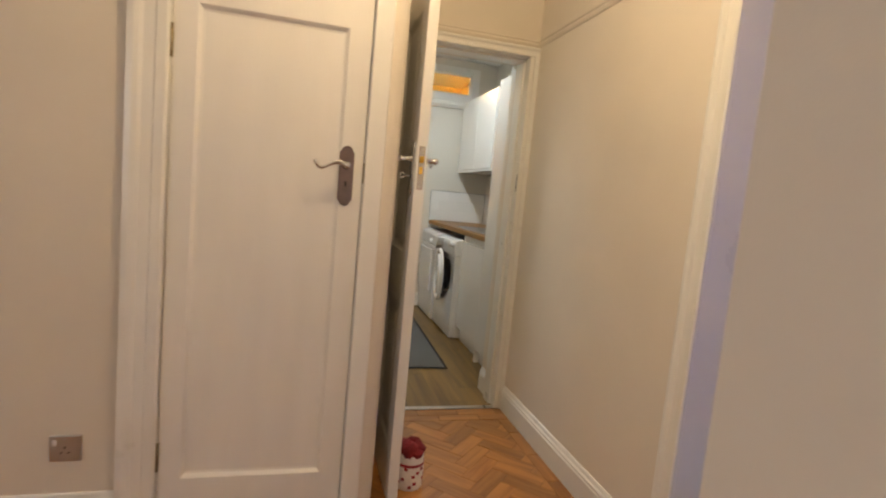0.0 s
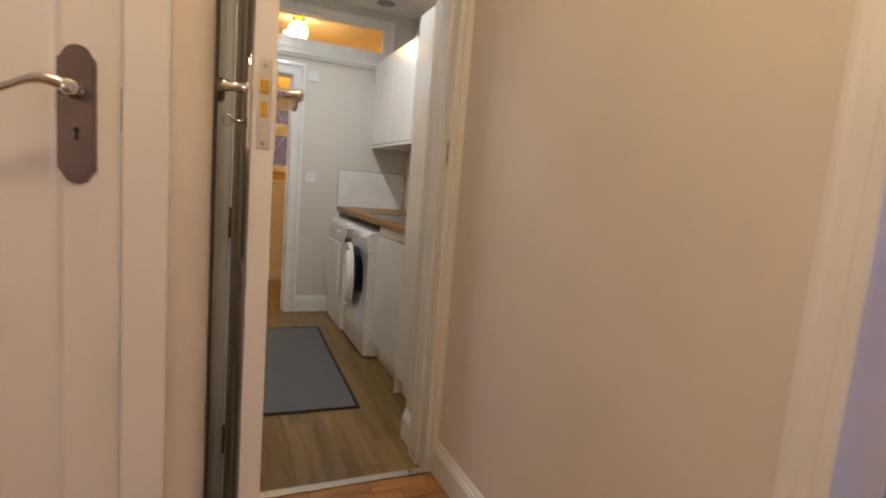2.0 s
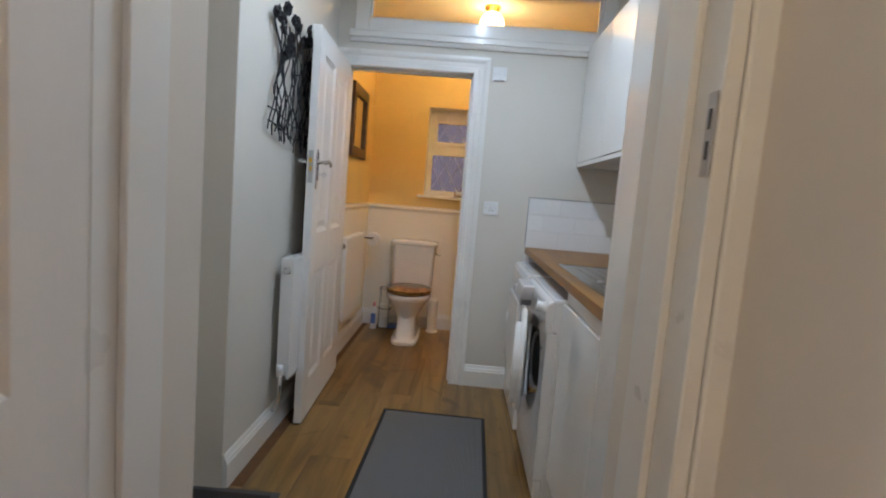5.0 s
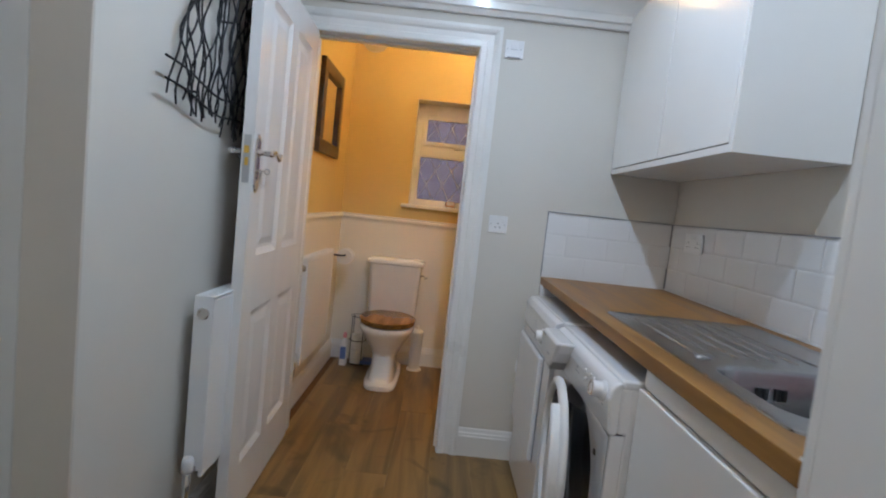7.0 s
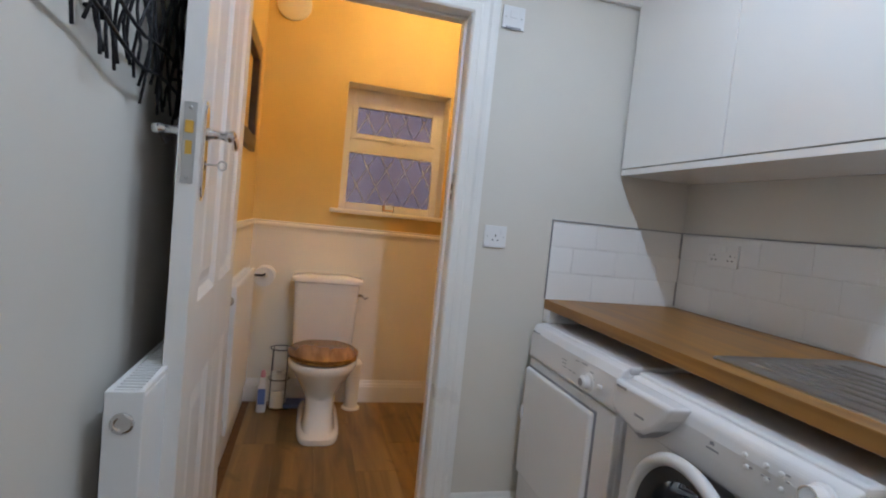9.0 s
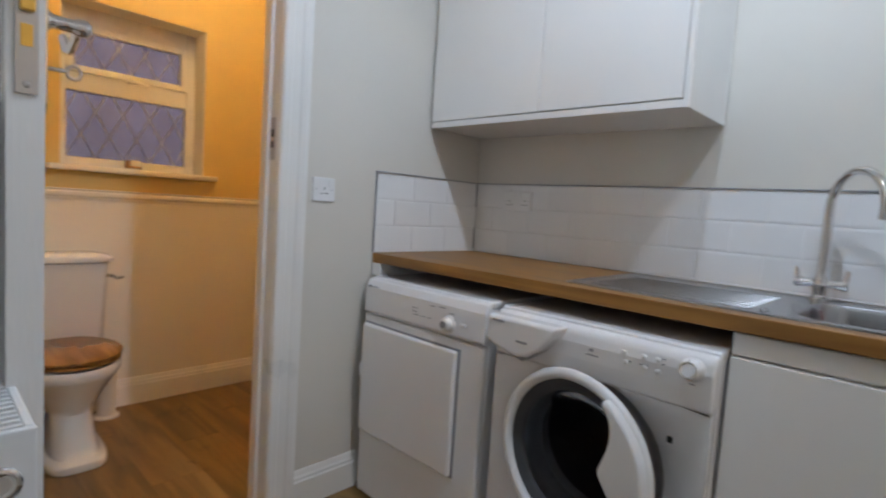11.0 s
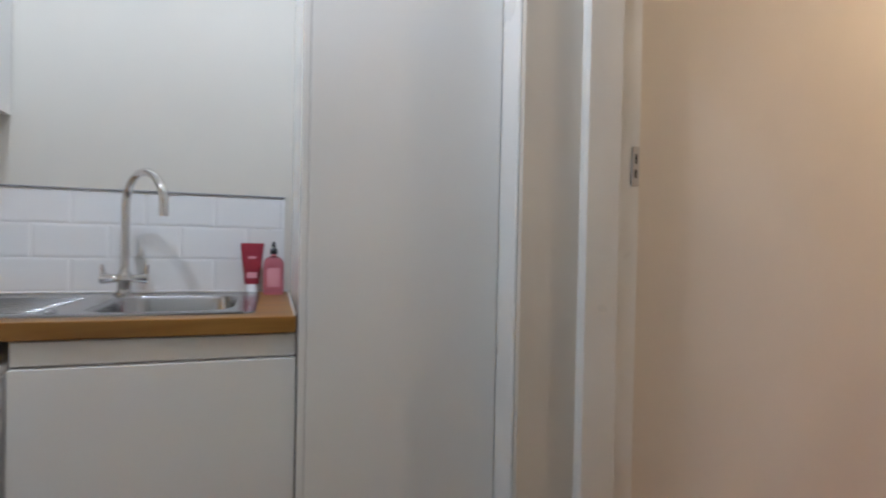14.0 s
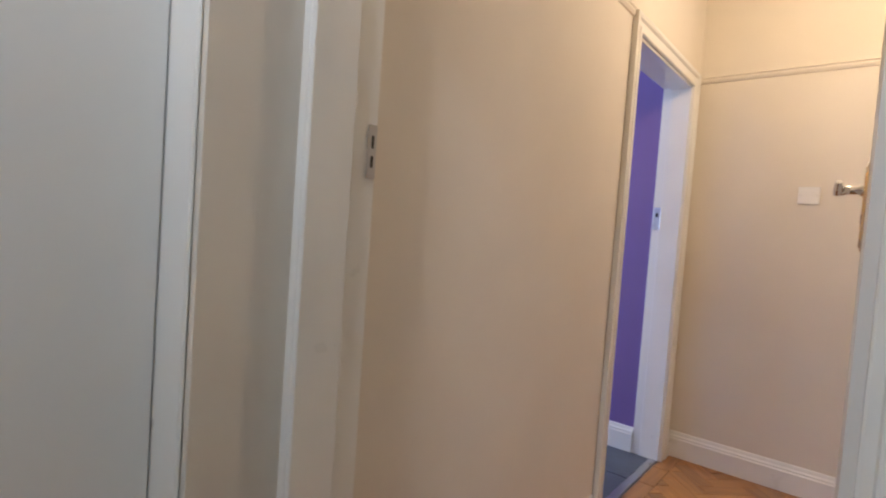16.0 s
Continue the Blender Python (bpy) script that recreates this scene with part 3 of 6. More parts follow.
setting("trim_kitchen_threshold", boxes(((1.205, 0.568, 0.0), (1.245, 1.375, 0.006)), b=0.0025), STEEL, "aluminium threshold strip at the kitchen door", "threshold strip")

# transom light over the toilet door
tl = thing("window_1", pose(0.2, 5.46, 2.245), "long white framed transom window over the toilet door", "window", kind="structure")
part("window_frame", boxes(((-0.085, -0.02, -0.05), (-0.0, 0.1, 0.3)), ((1.415, -0.02, -0.05), (1.5, 0.1, 0.3)), ((-0.0, -0.02, 0.225), (1.415, 0.1, 0.3)), ((-0.0, -0.02, -0.05), (1.415, 0.1, 0.02)), b=0.004), GLOSS, tl)
part("bead", boxes(((0.0, -0.008, 0.02), (0.018, 0.012, 0.225)), ((1.397, -0.008, 0.02), (1.415, 0.012, 0.225)), ((0.018, -0.008, 0.02), (1.397, 0.012, 0.034)), ((0.018, -0.008, 0.212), (1.397, 0.012, 0.225)), b=0.003), GLOSS, tl)
bm = bmesh.new()
moulding(bm, [(0, 0), (0.02, 0), (0.03, 0.02), (0.042, 0.025), (0.042, 0.055), (0.034, 0.066), (0, 0.068)], (-0.11, 0, -0.118), (1.6, 0, -0.118), (0, -1, 0), (0, 0, 1))
part("window_sill", bm, GLOSS, tl, "white moulded ledge")
pn = part("pane", boxes(((0.01, 0.03, 0.025), (1.405, 0.034, 0.22))), PANE, tl)
pn.visible_shadow = False


# windows with leaded panes
def leaded(ob, x0, x1, z0, z1, y, step_x, step_z, name="leading"):
    """Diamond leading over a pane, as flat lead strips."""
    bm = bmesh.new()
    w, h = x1 - x0, z1 - z0
    k = -int(h / step_z) - 2
    while x0 + k * step_x < x1 + step_x:
        for s in (1, -1):
            pts = []
            for i in range(41):
                z = z0 + h * i / 40
                x = x0 + k * step_x + s * (z - z0) * step_x / step_z + (0 if s == 1 else step_x * (int(h / step_z) + 2))
                if x0 <= x <= x1:
                    pts.append((x, z))
            if len(pts) > 1:
                tube(bm, [(pts[0][0], y, pts[0][1]), (pts[-1][0], y, pts[-1][1])], 0.0035, 5)
        k += 1
    return part(name, bm, LEAD, ob, "diamond lead strips")


def casement(name, m, w, h, split, label, pane_mat, gx, gz):
    """A white plastic window with a top light; local x across, y outward, z up."""
    ob = thing(name, m, label, "window", kind="structure")
    f, hd_ = 0.048, 0.085
    part("window_frame", boxes(((0, 0, 0), (f, 0.06, h)), ((w - f, 0, 0), (w, 0.06, h)), ((f, 0, 0), (w - f, 0.06, f)), ((f, 0, h - hd_), (w - f, 0.06, h)), ((f, 0, split - 0.03), (w - f, 0.06, split + 0.06)), b=0.005, seg=2), PVC, ob)
    p = part("pane", boxes(((f - 0.005, 0.018, f - 0.005), (w - f + 0.005, 0.024, split - 0.025))), pane_mat, ob)
    p.visible_shadow = False
    leaded(ob, f, w - f, f, split - 0.03, 0.014, gx, gz)
    for z0, z1 in ((split + 0.06, h - hd_),):
        sash = part("sash", boxes(((f, -0.012, z0), (f + 0.032, 0.045, z1)), ((w - f - 0.032, -0.012, z0), (w - f, 0.045, z1)), ((f + 0.032, -0.012, z0), (w - f - 0.032, 0.045, z0 + 0.032)), ((f + 0.032, -0.012, z1 - 0.032), (w - f - 0.032, 0.045, z1)), b=0.005, seg=2), PVC, ob)
        p = part("pane", boxes(((f + 0.03, 0.018, z0 + 0.03), (w - f - 0.03, 0.024, z1 - 0.03))), pane_mat, sash)
        p.visible_shadow = False
        leaded(sash, f + 0.034, w - f - 0.034, z0 + 0.034, z1 - 0.034, 0.014, gx, gz)
    bm = bmesh.new()
    tube(bm, [(w / 2 - 0.01, -0.012, split + 0.05), (w / 2 - 0.01, -0.035, split + 0.052), (w / 2 + 0.02, -0.045, split + 0.052), (w / 2 + 0.075, -0.04, split + 0.047)], [0.009, 0.008, 0.009, 0.006], 10)
    part("handle", bm, PVC, ob, "white window handle")
    return ob


casement("window_2", pose(0.507, 6.98, 1.215), 0.648, 0.775, 0.4, "small white window with diamond leaded obscure glass in the toilet", OBSCURE, 0.125, 0.23)
setting("window_sill", boxes(((0.455, 6.775, 1.19), (1.215, 6.985, 1.216)), b=0.008, seg=2), PANEL, "cream painted window board", "window sill")
casement("window_3", pose(-3.3, 6.98, 0.72), 1.25, 1.06, 0.8, "white leaded garage window looking onto a hedge", PANE, 0.1, 0.14)
setting("window_sill_garage", boxes(((-3.4, 6.86, 0.69), (-1.95, 6.99, 0.72)), b=0.006), PVC, "white garage window sill", "window sill")
kw = thing("window_4", pose(5.04, 0.9, 1.0), "wide white kitchen window full of cool daylight", "window", kind="structure")
part("window_frame", boxes(((0, 0, 0), (0.06, 0.05, 1.15)), ((0, 1.0, 0), (0.06, 1.05, 1.15)), ((0, 0.05, 0), (0.06, 1.0, 0.05)), ((0, 0.05, 1.1), (0.06, 1.0, 1.15)), ((0, 0.5, 0.05), (0.06, 0.55, 1.1)), b=0.005), PVC, kw)
for y0, y1 in ((0.05, 0.5), (0.55, 1.0)):
    p = part("pane", boxes(((0.025, y0, 0.05), (0.03, y1, 1.1))), PANE, kw)
    p.visible_shadow = False


# Unseen window, added as the opening for the passage's fill daylight.
pw = thing("window_5", pose(-2.06, -0.9, 0.9), "unseen white window added to the passage for daylight", "window", kind="structure")
part("window_frame", boxes(((0, 0, 0), (0.06, 0.05, 1.2)), ((0, 0.95, 0), (0.06, 1.0, 1.2)), ((0, 0.05, 0), (0.06, 0.95, 0.05)), ((0, 0.05, 1.15), (0.06, 0.95, 1.2)), b=0.005), PVC, pw)
p = part("pane", boxes(((0.025, 0.05, 0.05), (0.03, 0.95, 1.15))), PANE, pw)
p.visible_shadow = False


# doors
def nested(bm, rects, ys):
    """Rings of rectangles (x0, x1, z0, z1), each at its own y, closed by the last."""
    rings = [[bm.verts.new(p) for p in ((x0, y, z0), (x1, y, z0), (x1, y, z1), (x0, y, z1))] for (x0, x1, z0, z1), y in zip(rects, ys)]
    for a, c in zip(rings, rings[1:]):
        for k in range(4):
            bm.faces.new((a[k], a[(k + 1) % 4], c[(k + 1) % 4], c[k]))
    bm.faces.new(rings[-1])


def raised_panel(x0, x1, z0, z1, t):
    bm = bmesh.new()
    for s in (1, -1):
        ins = (0.0, 0.006, 0.022, 0.034, 0.06)
        deep = (0.0, 0.0035, 0.0105, 0.0105, 0.004)
        nested(bm, [(x0 + i, x1 - i, z0 + i * 1.0, z1 - i) for i in ins], [s * (t / 2 - d) for d in deep])
    return bm


def panel_door(name, m, w, h, label, t=0.038, lock=(0.77, 0.97), side=1):
    """A four-panel moulded door; local x from the hinges to the free edge."""
    ob = thing(name, m, label, "door", kind="structure")
    st, ms, bt, tp = 0.105, 0.085, 0.2, 0.11
    xm = w / 2
    rows = [((0, -t / 2, 0), (st, t / 2, h)), ((w - st, -t / 2, 0), (w, t / 2, h))]
    for z0, z1 in ((0, bt), lock, (h - tp, h)):
        rows.append(((st, -t / 2, z0), (w - st, t / 2, z1)))
    for z0, z1 in ((bt, lock[0]), (lock[1], h - tp)):
        rows.append(((xm - ms / 2, -t / 2, z0), (xm + ms / 2, t / 2, z1)))
    part("leaf", boxes(*rows), DOORW, ob)
    for z0, z1 in ((bt, lock[0]), (lock[1], h - tp)):
        for x0, x1 in ((st, xm - ms / 2), (xm + ms / 2, w - st)):
            part("panel", raised_panel(x0, x1, z0, z1, t), DOORW, ob)
    return ob


def back_plate(w, h):
    """Outline of a shaped back plate with ogee ends."""
    top = [(w / 2, h / 2 - 0.03), (w / 2, h / 2 - 0.022), (w / 2 - 0.004, h / 2 - 0.018)]
    top += [((w / 2 - 0.006) * math.cos(a), h / 2 - 0.018 + 0.018 * math.sin(a)) for a in [math.pi * k / 10 for k in range(1, 10)]]
    top += [(-w / 2 + 0.004, h / 2 - 0.018), (-w / 2, h / 2 - 0.022), (-w / 2, h / 2 - 0.03)]
    return top + [(-x, -z) for x, z in top]


def lever_handle(parent, x, z, y, s, d, w=0.044, h=0.2, key=False, keyhole=True, metal=None):
    """Back plate and scroll lever on the face at y, standing out along s; the lever points along d in x."""
    bm = bmesh.new()
    plate(bm, back_plate(w, h), 0, s * 0.003)
    plate(bm, [(px * 0.8, pz * 0.93) for px, pz in back_plate(w, h)], s * 0.003, s * 0.006)
    hd = part("handle", bm, metal or CHROME, parent, "polished chrome scroll lever on a shaped back plate")
    hd.location = (x, y, z)
    bm = bmesh.new()
    z0 = 0.035
    lathe(bm, [(0.013, 0), (0.013, 0.004), (0.009, 0.008), (0.009, 0.03), (0.0115, 0.036), (0.0115, 0.046), (0.008, 0.05)], (0, s * 0.006, z0), (0, s, 0), 16)
    pts, rs = [], []
    for k in range(13):
        u = k / 12
        pts.append((d * (0.004 + 0.105 * u), s * (0.047 + 0.004 * math.sin(3 * u)), z0 + 0.008 * math.sin(u * 6.0) - 0.012 * u * u + (0.022 * max(0, u - 0.8) / 0.2)))
        rs.append(0.0085 - 0.003 * u + 0.0015 * math.sin(u * 9))
    tube(bm, pts, rs, 12)
    part("lever", bm, CHROME, hd, smooth=50)
    bm = bmesh.new()
    for px in (-w / 2 + 0.009, w / 2 - 0.009):
        for pz in (-h / 2 + 0.03, h / 2 - 0.03):
            lathe(bm, [(0.0042, 0), (0.0042, 0.001), (0.002, 0.0018)], (px, s * 0.003, pz), (0, s, 0), 10)
    part("screws", bm, STEEL, hd, "small domed screws")
    if keyhole:
        bm = bmesh.new()
        lathe(bm, [(0.004, 0), (0.004, 0.0008)], (0, s * 0.006, -0.022), (0, s, 0), 12)
        rbox(bm, (-0.0022, min(s * 0.006, s * 0.0068), -0.037), (0.0022, max(s * 0.006, s * 0.0068), -0.022))
        part("keyhole", bm, BLACK, hd, "dark keyhole")
    if key:
        bm = bmesh.new()
        tube(bm, [(0, s * 0.006, -0.025), (0, s * 0.03, -0.025)], 0.0026, 8)
        tube(bm, [(0.0, s * (0.038 + 0.008 * math.cos(a)), -0.025 + 0.009 * math.sin(a)) for a in [2 * math.pi * k / 14 for k in range(15)]], 0.0022, 6, False)
        part("key", bm, STEEL, hd, "steel key left in the lock")
    return hd


def lock_edge(parent, x, z, t=0.038, metal=None):
    """Lock faceplate with latch and bolt on the free edge."""
    lk = part("lock_plate", boxes(((x, -0.0115, z - 0.078), (x + 0.0015, 0.0115, z + 0.078)), b=0.0006), metal or STEEL, parent, "steel lock faceplate")
    part("latch", boxes(((x + 0.0015, -0.0075, z + 0.018), (x + 0.011, 0.0075, z + 0.042)), b=0.002), BRASS, lk, "brass latch")
    part("bolt", boxes(((x + 0.0015, -0.006, z - 0.022), (x + 0.003, 0.006, z + 0.004)), b=0.0005), BRASS, lk, "brass bolt end")
    bm = bmesh.new()
    for dz in (-0.067, 0.067):
        lathe(bm, [(0.004, 0), (0.004, 0.0006), (0.001, 0.001)], (x + 0.0015, 0, z + dz), (1, 0, 0), 10)
    part("screws", bm, STEEL, lk)


def butt_hinge(parent, x, y, z, s=1):
    bm = bmesh.new()
    tube(bm, [(x, y, z - 0.05), (x, y, z + 0.05)], 0.0055, 10)
    for k in range(5):
        lathe(bm, [(0.0062, 0), (0.0062, 0.002)], (x, y, z - 0.05 + k * 0.0245), (0, 0, 1), 10)
    part("hinge", bm, AGED, parent, "dull brass butt hinge")


# utility door, open into the hall and folded back
ud = panel_door("door_1", pose(0.4, 2.768, 0.008, 0, 0, -89.2), 0.832, 1.98, "white four-panel door standing open into the hall")
lever_handle(ud, 0.832 - 0.052, 1.287, 0.019, 1, -1, key=False)
lever_handle(ud, 0.832 - 0.052, 1.287, -0.019, -1, -1, key=True)
lock_edge(ud, 0.832, 1.291, metal=CHROME)
for hz in (0.25, 1.0, 1.75):
    butt_hinge(ud, -0.004, -0.021, hz)

# kitchen door, open into the kitchen
kd = panel_door("door_2", pose(1.354, 1.345, 0.008, 0, 0, 20), 0.8, 1.98, "white four-panel kitchen door standing open", lock=(0.72, 0.95))
lever_handle(kd, 0.8 - 0.055, 1.28, -0.019, -1, -1)
lever_handle(kd, 0.8 - 0.055, 1.28, 0.019, 1, -1)
lock_edge(kd, 0.8, 1.3)
for hz in (0.25, 1.75):
    butt_hinge(kd, -0.003, 0.021, hz)

# toilet door, open into the utility room
td = panel_door("door_3", pose(HX + 0.004, 5.455, 0.008, 0, 0, -88.1), 0.783, 1.965, "white four-panel toilet door standing open against the radiator")
lever_handle(td, 0.785 - 0.042, 1.29, 0.019, 1, -1, key=True)
lever_handle(td, 0.785 - 0.042, 1.29, -0.019, -1, -1)
lock_edge(td, 0.785, 1.3)
for hz in (0.25, 1.7):
    butt_hinge(td, -0.003, -0.021, hz)

# cupboard door, shut
cd = thing("door_4", pose(-0.41, 1.93, 0.008), "white painted cupboard door with one long recessed panel, shut", "door", kind="structure")
w, h = 0.612, 1.975
part("leaf", boxes(((0, -0.024, 0), (0.07, 0.014, h)), ((w - 0.075, -0.024, 0), (w, 0.014, h)), ((0.07, -0.024, 0), (w - 0.075, 0.014, 0.158)), ((0.07, -0.024, 1.725), (w - 0.075, 0.014, h))), DOORW, cd)
bm = bmesh.new()
ins = (0.0, 0.004, 0.012, 0.02)
nested(bm, [(0.07 + i, w - 0.075 - i, 0.158 + i, 1.725 - i) for i in ins], (-0.024, -0.021, -0.013, -0.011))
part("panel", bm, DOORW, cd)
lever_handle(cd, w - 0.057, 1.236, -0.024, -1, -1, w=0.05, h=0.205, metal=DARK_REFLECTION)
for hz in (0.24, 1.6):
    butt_hinge(cd, -0.002, -0.028, hz)
part("catch", boxes(((w - 0.0, -0.03, 1.215), (w + 0.01, -0.022, 1.285)), b=0.002), AGED, cd, "tarnished metal cupboard catch")

# keeps on the linings
for ob, lo, hi in (("trim_utility_lining", (1.1445, 2.797, 1.264), (1.147, 2.819, 1.364)), ("trim_toilet_lining", (0.861, 5.475, 1.25), (0.8635, 5.507, 1.39))):
    kp = part("keep", boxes((lo, hi), b=0.001), STEEL, bpy.data.objects[ob], "steel lock keep")
    z = (lo[2] + hi[2]) / 2
    part("keep_hole", boxes(((lo[0] - 0.0008, lo[1] + 0.008, z + 0.006), (lo[0], hi[1] - 0.008, z + 0.03)), ((lo[0] - 0.0008, lo[1] + 0.008, z - 0.03), (lo[0], hi[1] - 0.008, z - 0.008))), BLACK, kp, "dark latch hole")
kp = part("keep", boxes(((1.302, 0.5602, 1.25), (1.336, 0.563, 1.37)), b=0.001), CHROME, bpy.data.objects["trim_kitchen_lining"], "bright steel lock keep")
part("keep_hole", boxes(((1.314, 0.563, 1.318), (1.326, 0.5638, 1.34))), BLACK, kp, "dark latch hole")


# things in the utility room; units on the east side have local x to the right, y to the back
def facing_west(x, y, z=0.0):
    return pose(x, y, z, 0, 0, -90)


def holed_front(bm, x0, x1, z0, z1, cx, cz, r, y, depth, n=48):
    """A front panel with a round hole and a short throat behind it."""
    outer, inner, back = [], [], []
    for k in range(n):
        a = 2 * math.pi * (k + 0.5) / n
        c, s = math.cos(a), math.sin(a)
        tx = ((x1 - cx) if c > 0 else (x0 - cx)) / c if abs(c) > 1e-6 else 1e9
        tz = ((z1 - cz) if s > 0 else (z0 - cz)) / s if abs(s) > 1e-6 else 1e9
        t = min(tx, tz)
        outer.append(bm.verts.new((cx + c * t, y, cz + s * t)))
        inner.append(bm.verts.new((cx + c * r, y, cz + s * r)))
        back.append(bm.verts.new((cx + c * (r - 0.012), y + depth, cz + s * (r - 0.012))))
    bridge(bm, outer, inner)
    bridge(bm, inner, back)
    return bm


def print_bars(name, parent, rows, y=-0.001):
    for x, z, w, h in rows:
        part(name, boxes(((x, y - 0.0008, z), (x + w, y, z + h))), INK, parent, "faint grey printed mark")


def machine_body(ob, w, h, d, cut=None):
    rows = [((-w / 2, 0.02, 0.012), (w / 2, d, h - 0.02))]
    part("body", boxes(*rows, b=0.012, seg=3), ENAMEL, ob)
    part("top_plate", boxes(((-w / 2 - 0.001, 0.035, h - 0.024), (w / 2 + 0.001, d, h)), b=0.01, seg=3), ENAMEL, ob)
    # Black filler block draws the shade in the gap below the body.
    part("plinth", boxes(((-w / 2 + 0.01, 0.03, 0), (w / 2 - 0.01, d - 0.05, 0.014))), BLACK, ob, "black block for the shaded gap under the body")


# washing machine with its porthole ajar and its drawer pulled out a little
wm = thing("washing_machine", facing_west(1.225, 4.482), "white front-loading washing machine with its porthole ajar under the worktop", "washing machine")
W, H = 0.605, 0.85
part("body", boxes(((-W / 2, 0.05, 0.012), (-W / 2 + 0.02, 0.58, 0.83)), ((W / 2 - 0.02, 0.05, 0.012), (W / 2, 0.58, 0.83)), ((-W / 2, 0.56, 0.012), (W / 2, 0.58, 0.83)), ((-W / 2 + 0.02, 0.05, 0.012), (W / 2 - 0.02, 0.56, 0.03)), b=0.004), ENAMEL, wm)
part("top_plate", boxes(((-W / 2 - 0.001, 0.03, 0.826), (W / 2 + 0.001, 0.58, H)), b=0.01, seg=3), ENAMEL, wm)
CX, CZ = -0.012, 0.505
bm = holed_front(bmesh.new(), -W / 2 + 0.004, W / 2 - 0.004, 0.1, 0.71, CX + 0.012, CZ, 0.215, 0.012, 0.06)
rbox(bm, (-W / 2 + 0.001, 0.014, 0.1), (-W / 2 + 0.006, 0.05, 0.71), 0.002)
rbox(bm, (W / 2 - 0.006, 0.014, 0.1), (W / 2 - 0.001, 0.05, 0.71), 0.002)
part("front_panel", bm, ENAMEL, wm)
part("kick_panel", boxes(((-W / 2 + 0.003, 0.018, 0.015), (W / 2 - 0.003, 0.05, 0.096)), b=0.005, seg=2), ENAMEL, wm)
bm = bmesh.new()
lathe(bm, [(0.213, 0.0), (0.195, 0.03), (0.16, 0.05), (0.15, 0.045), (0.155, 0.09)], (CX + 0.012, 0.014, CZ), (0, 1, 0), 48, caps=False)
part("gasket", bm, PLASTIC_GREY, wm, "grey rubber door seal", smooth=60)
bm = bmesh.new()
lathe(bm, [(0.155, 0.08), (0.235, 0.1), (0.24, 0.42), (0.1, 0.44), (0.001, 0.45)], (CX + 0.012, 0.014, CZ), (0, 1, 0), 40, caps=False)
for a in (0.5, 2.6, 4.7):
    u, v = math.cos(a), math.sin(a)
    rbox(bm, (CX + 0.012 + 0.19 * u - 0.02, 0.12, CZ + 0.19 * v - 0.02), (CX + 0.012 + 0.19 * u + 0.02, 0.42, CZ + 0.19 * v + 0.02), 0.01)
part("drum", bm, DARKIN, wm, "steel drum with its shadow put into a dark colour", smooth=40)
bm = bmesh.new()
moulding(bm, [(0.02, 0.0), (-0.0025, 0.0), (-0.005, 0.02), (-0.009, 0.05), (-0.012, 0.09), (-0.008, 0.118), (0.004, 0.131), (0.02, 0.135)], (-W / 2, 0.012, 0.7085), (W / 2, 0.012, 0.7085), (0, 1, 0), (0, 0, 1))
rbox(bm, (-W / 2, 0.03, 0.712), (W / 2, 0.06, 0.83))
cp = bevel_mod(part("control_panel", bm, ENAMEL, wm), 0.01, 3)
bm = bmesh.new()
plate(bm, [(-0.295, 0.835), (-0.06, 0.836), (-0.08, 0.8), (-0.115, 0.762), (-0.155, 0.735), (-0.19, 0.728), (-0.27, 0.745), (-0.297, 0.76)], -0.05, 0.012)
dr = bevel_mod(part("detergent_drawer", bm, ENAMEL, wm, "white detergent drawer pulled slightly out"), 0.012, 3)
# Grey plate along the drawer's lower edge draws the shade of the grip.
bm = bmesh.new()
plate(bm, [(-0.288, 0.752), (-0.17, 0.722), (-0.12, 0.758), (-0.14, 0.75), (-0.175, 0.734), (-0.285, 0.76)], -0.043, 0.008)
part("drawer_grip", bm, PLASTIC_GREY, dr, "finger grip with its shade put in as grey")
for x, z, w_ in ((-0.275, 0.818, 0.04), (-0.19, 0.772, 0.035)):
    part("drawer_print", boxes(((x, -0.0515, z), (x + w_, -0.05, z + 0.006))), INK, dr, "grey printed bar")
bm = bmesh.new()
lathe(bm, [(0.026, 0), (0.026, 0.005), (0.021, 0.01), (0.02, 0.028), (0.0185, 0.034), (0.004, 0.034)], (0.255, 0.001, 0.806), (0, -1, 0.12), 28)
dl = part("dial", bm, ENAMEL, wm, smooth=40)
bm = bmesh.new()
lathe(bm, [(0.0185, 0.034), (0.0185, 0.0355), (0.0155, 0.0355), (0.0155, 0.034)], (0.255, 0.001, 0.806), (0, -1, 0.12), 28, caps=False)
part("dial_ring", bm, CHROME, dl, "chrome ring")
for bx, bz in ((0.095, 0.806), (0.145, 0.808), (0.178, 0.808), (0.102, 0.784), (0.148, 0.782), (0.18, 0.78)):
    bm = bmesh.new()
    lathe(bm, [(0.0055, 0), (0.0055, 0.003), (0.003, 0.0042)], (bx, 0.0, bz), (0, -1, 0.1), 14)
    part("button", bm, PLASTIC, wm)
print_bars("panel_print", wm, [(-0.005, 0.775, 0.035, 0.004), (0.003, 0.786, 0.012, 0.008), (0.095, 0.785, 0.02, 0.003), (0.135, 0.785, 0.02, 0.003), (0.185, 0.81, 0.01, 0.003), (0.187, 0.798, 0.008, 0.003), (0.255, 0.8, 0.012, 0.003), (0.258, 0.785, 0.012, 0.003), (0.25, 0.77, 0.012, 0.003)], 0.0005)
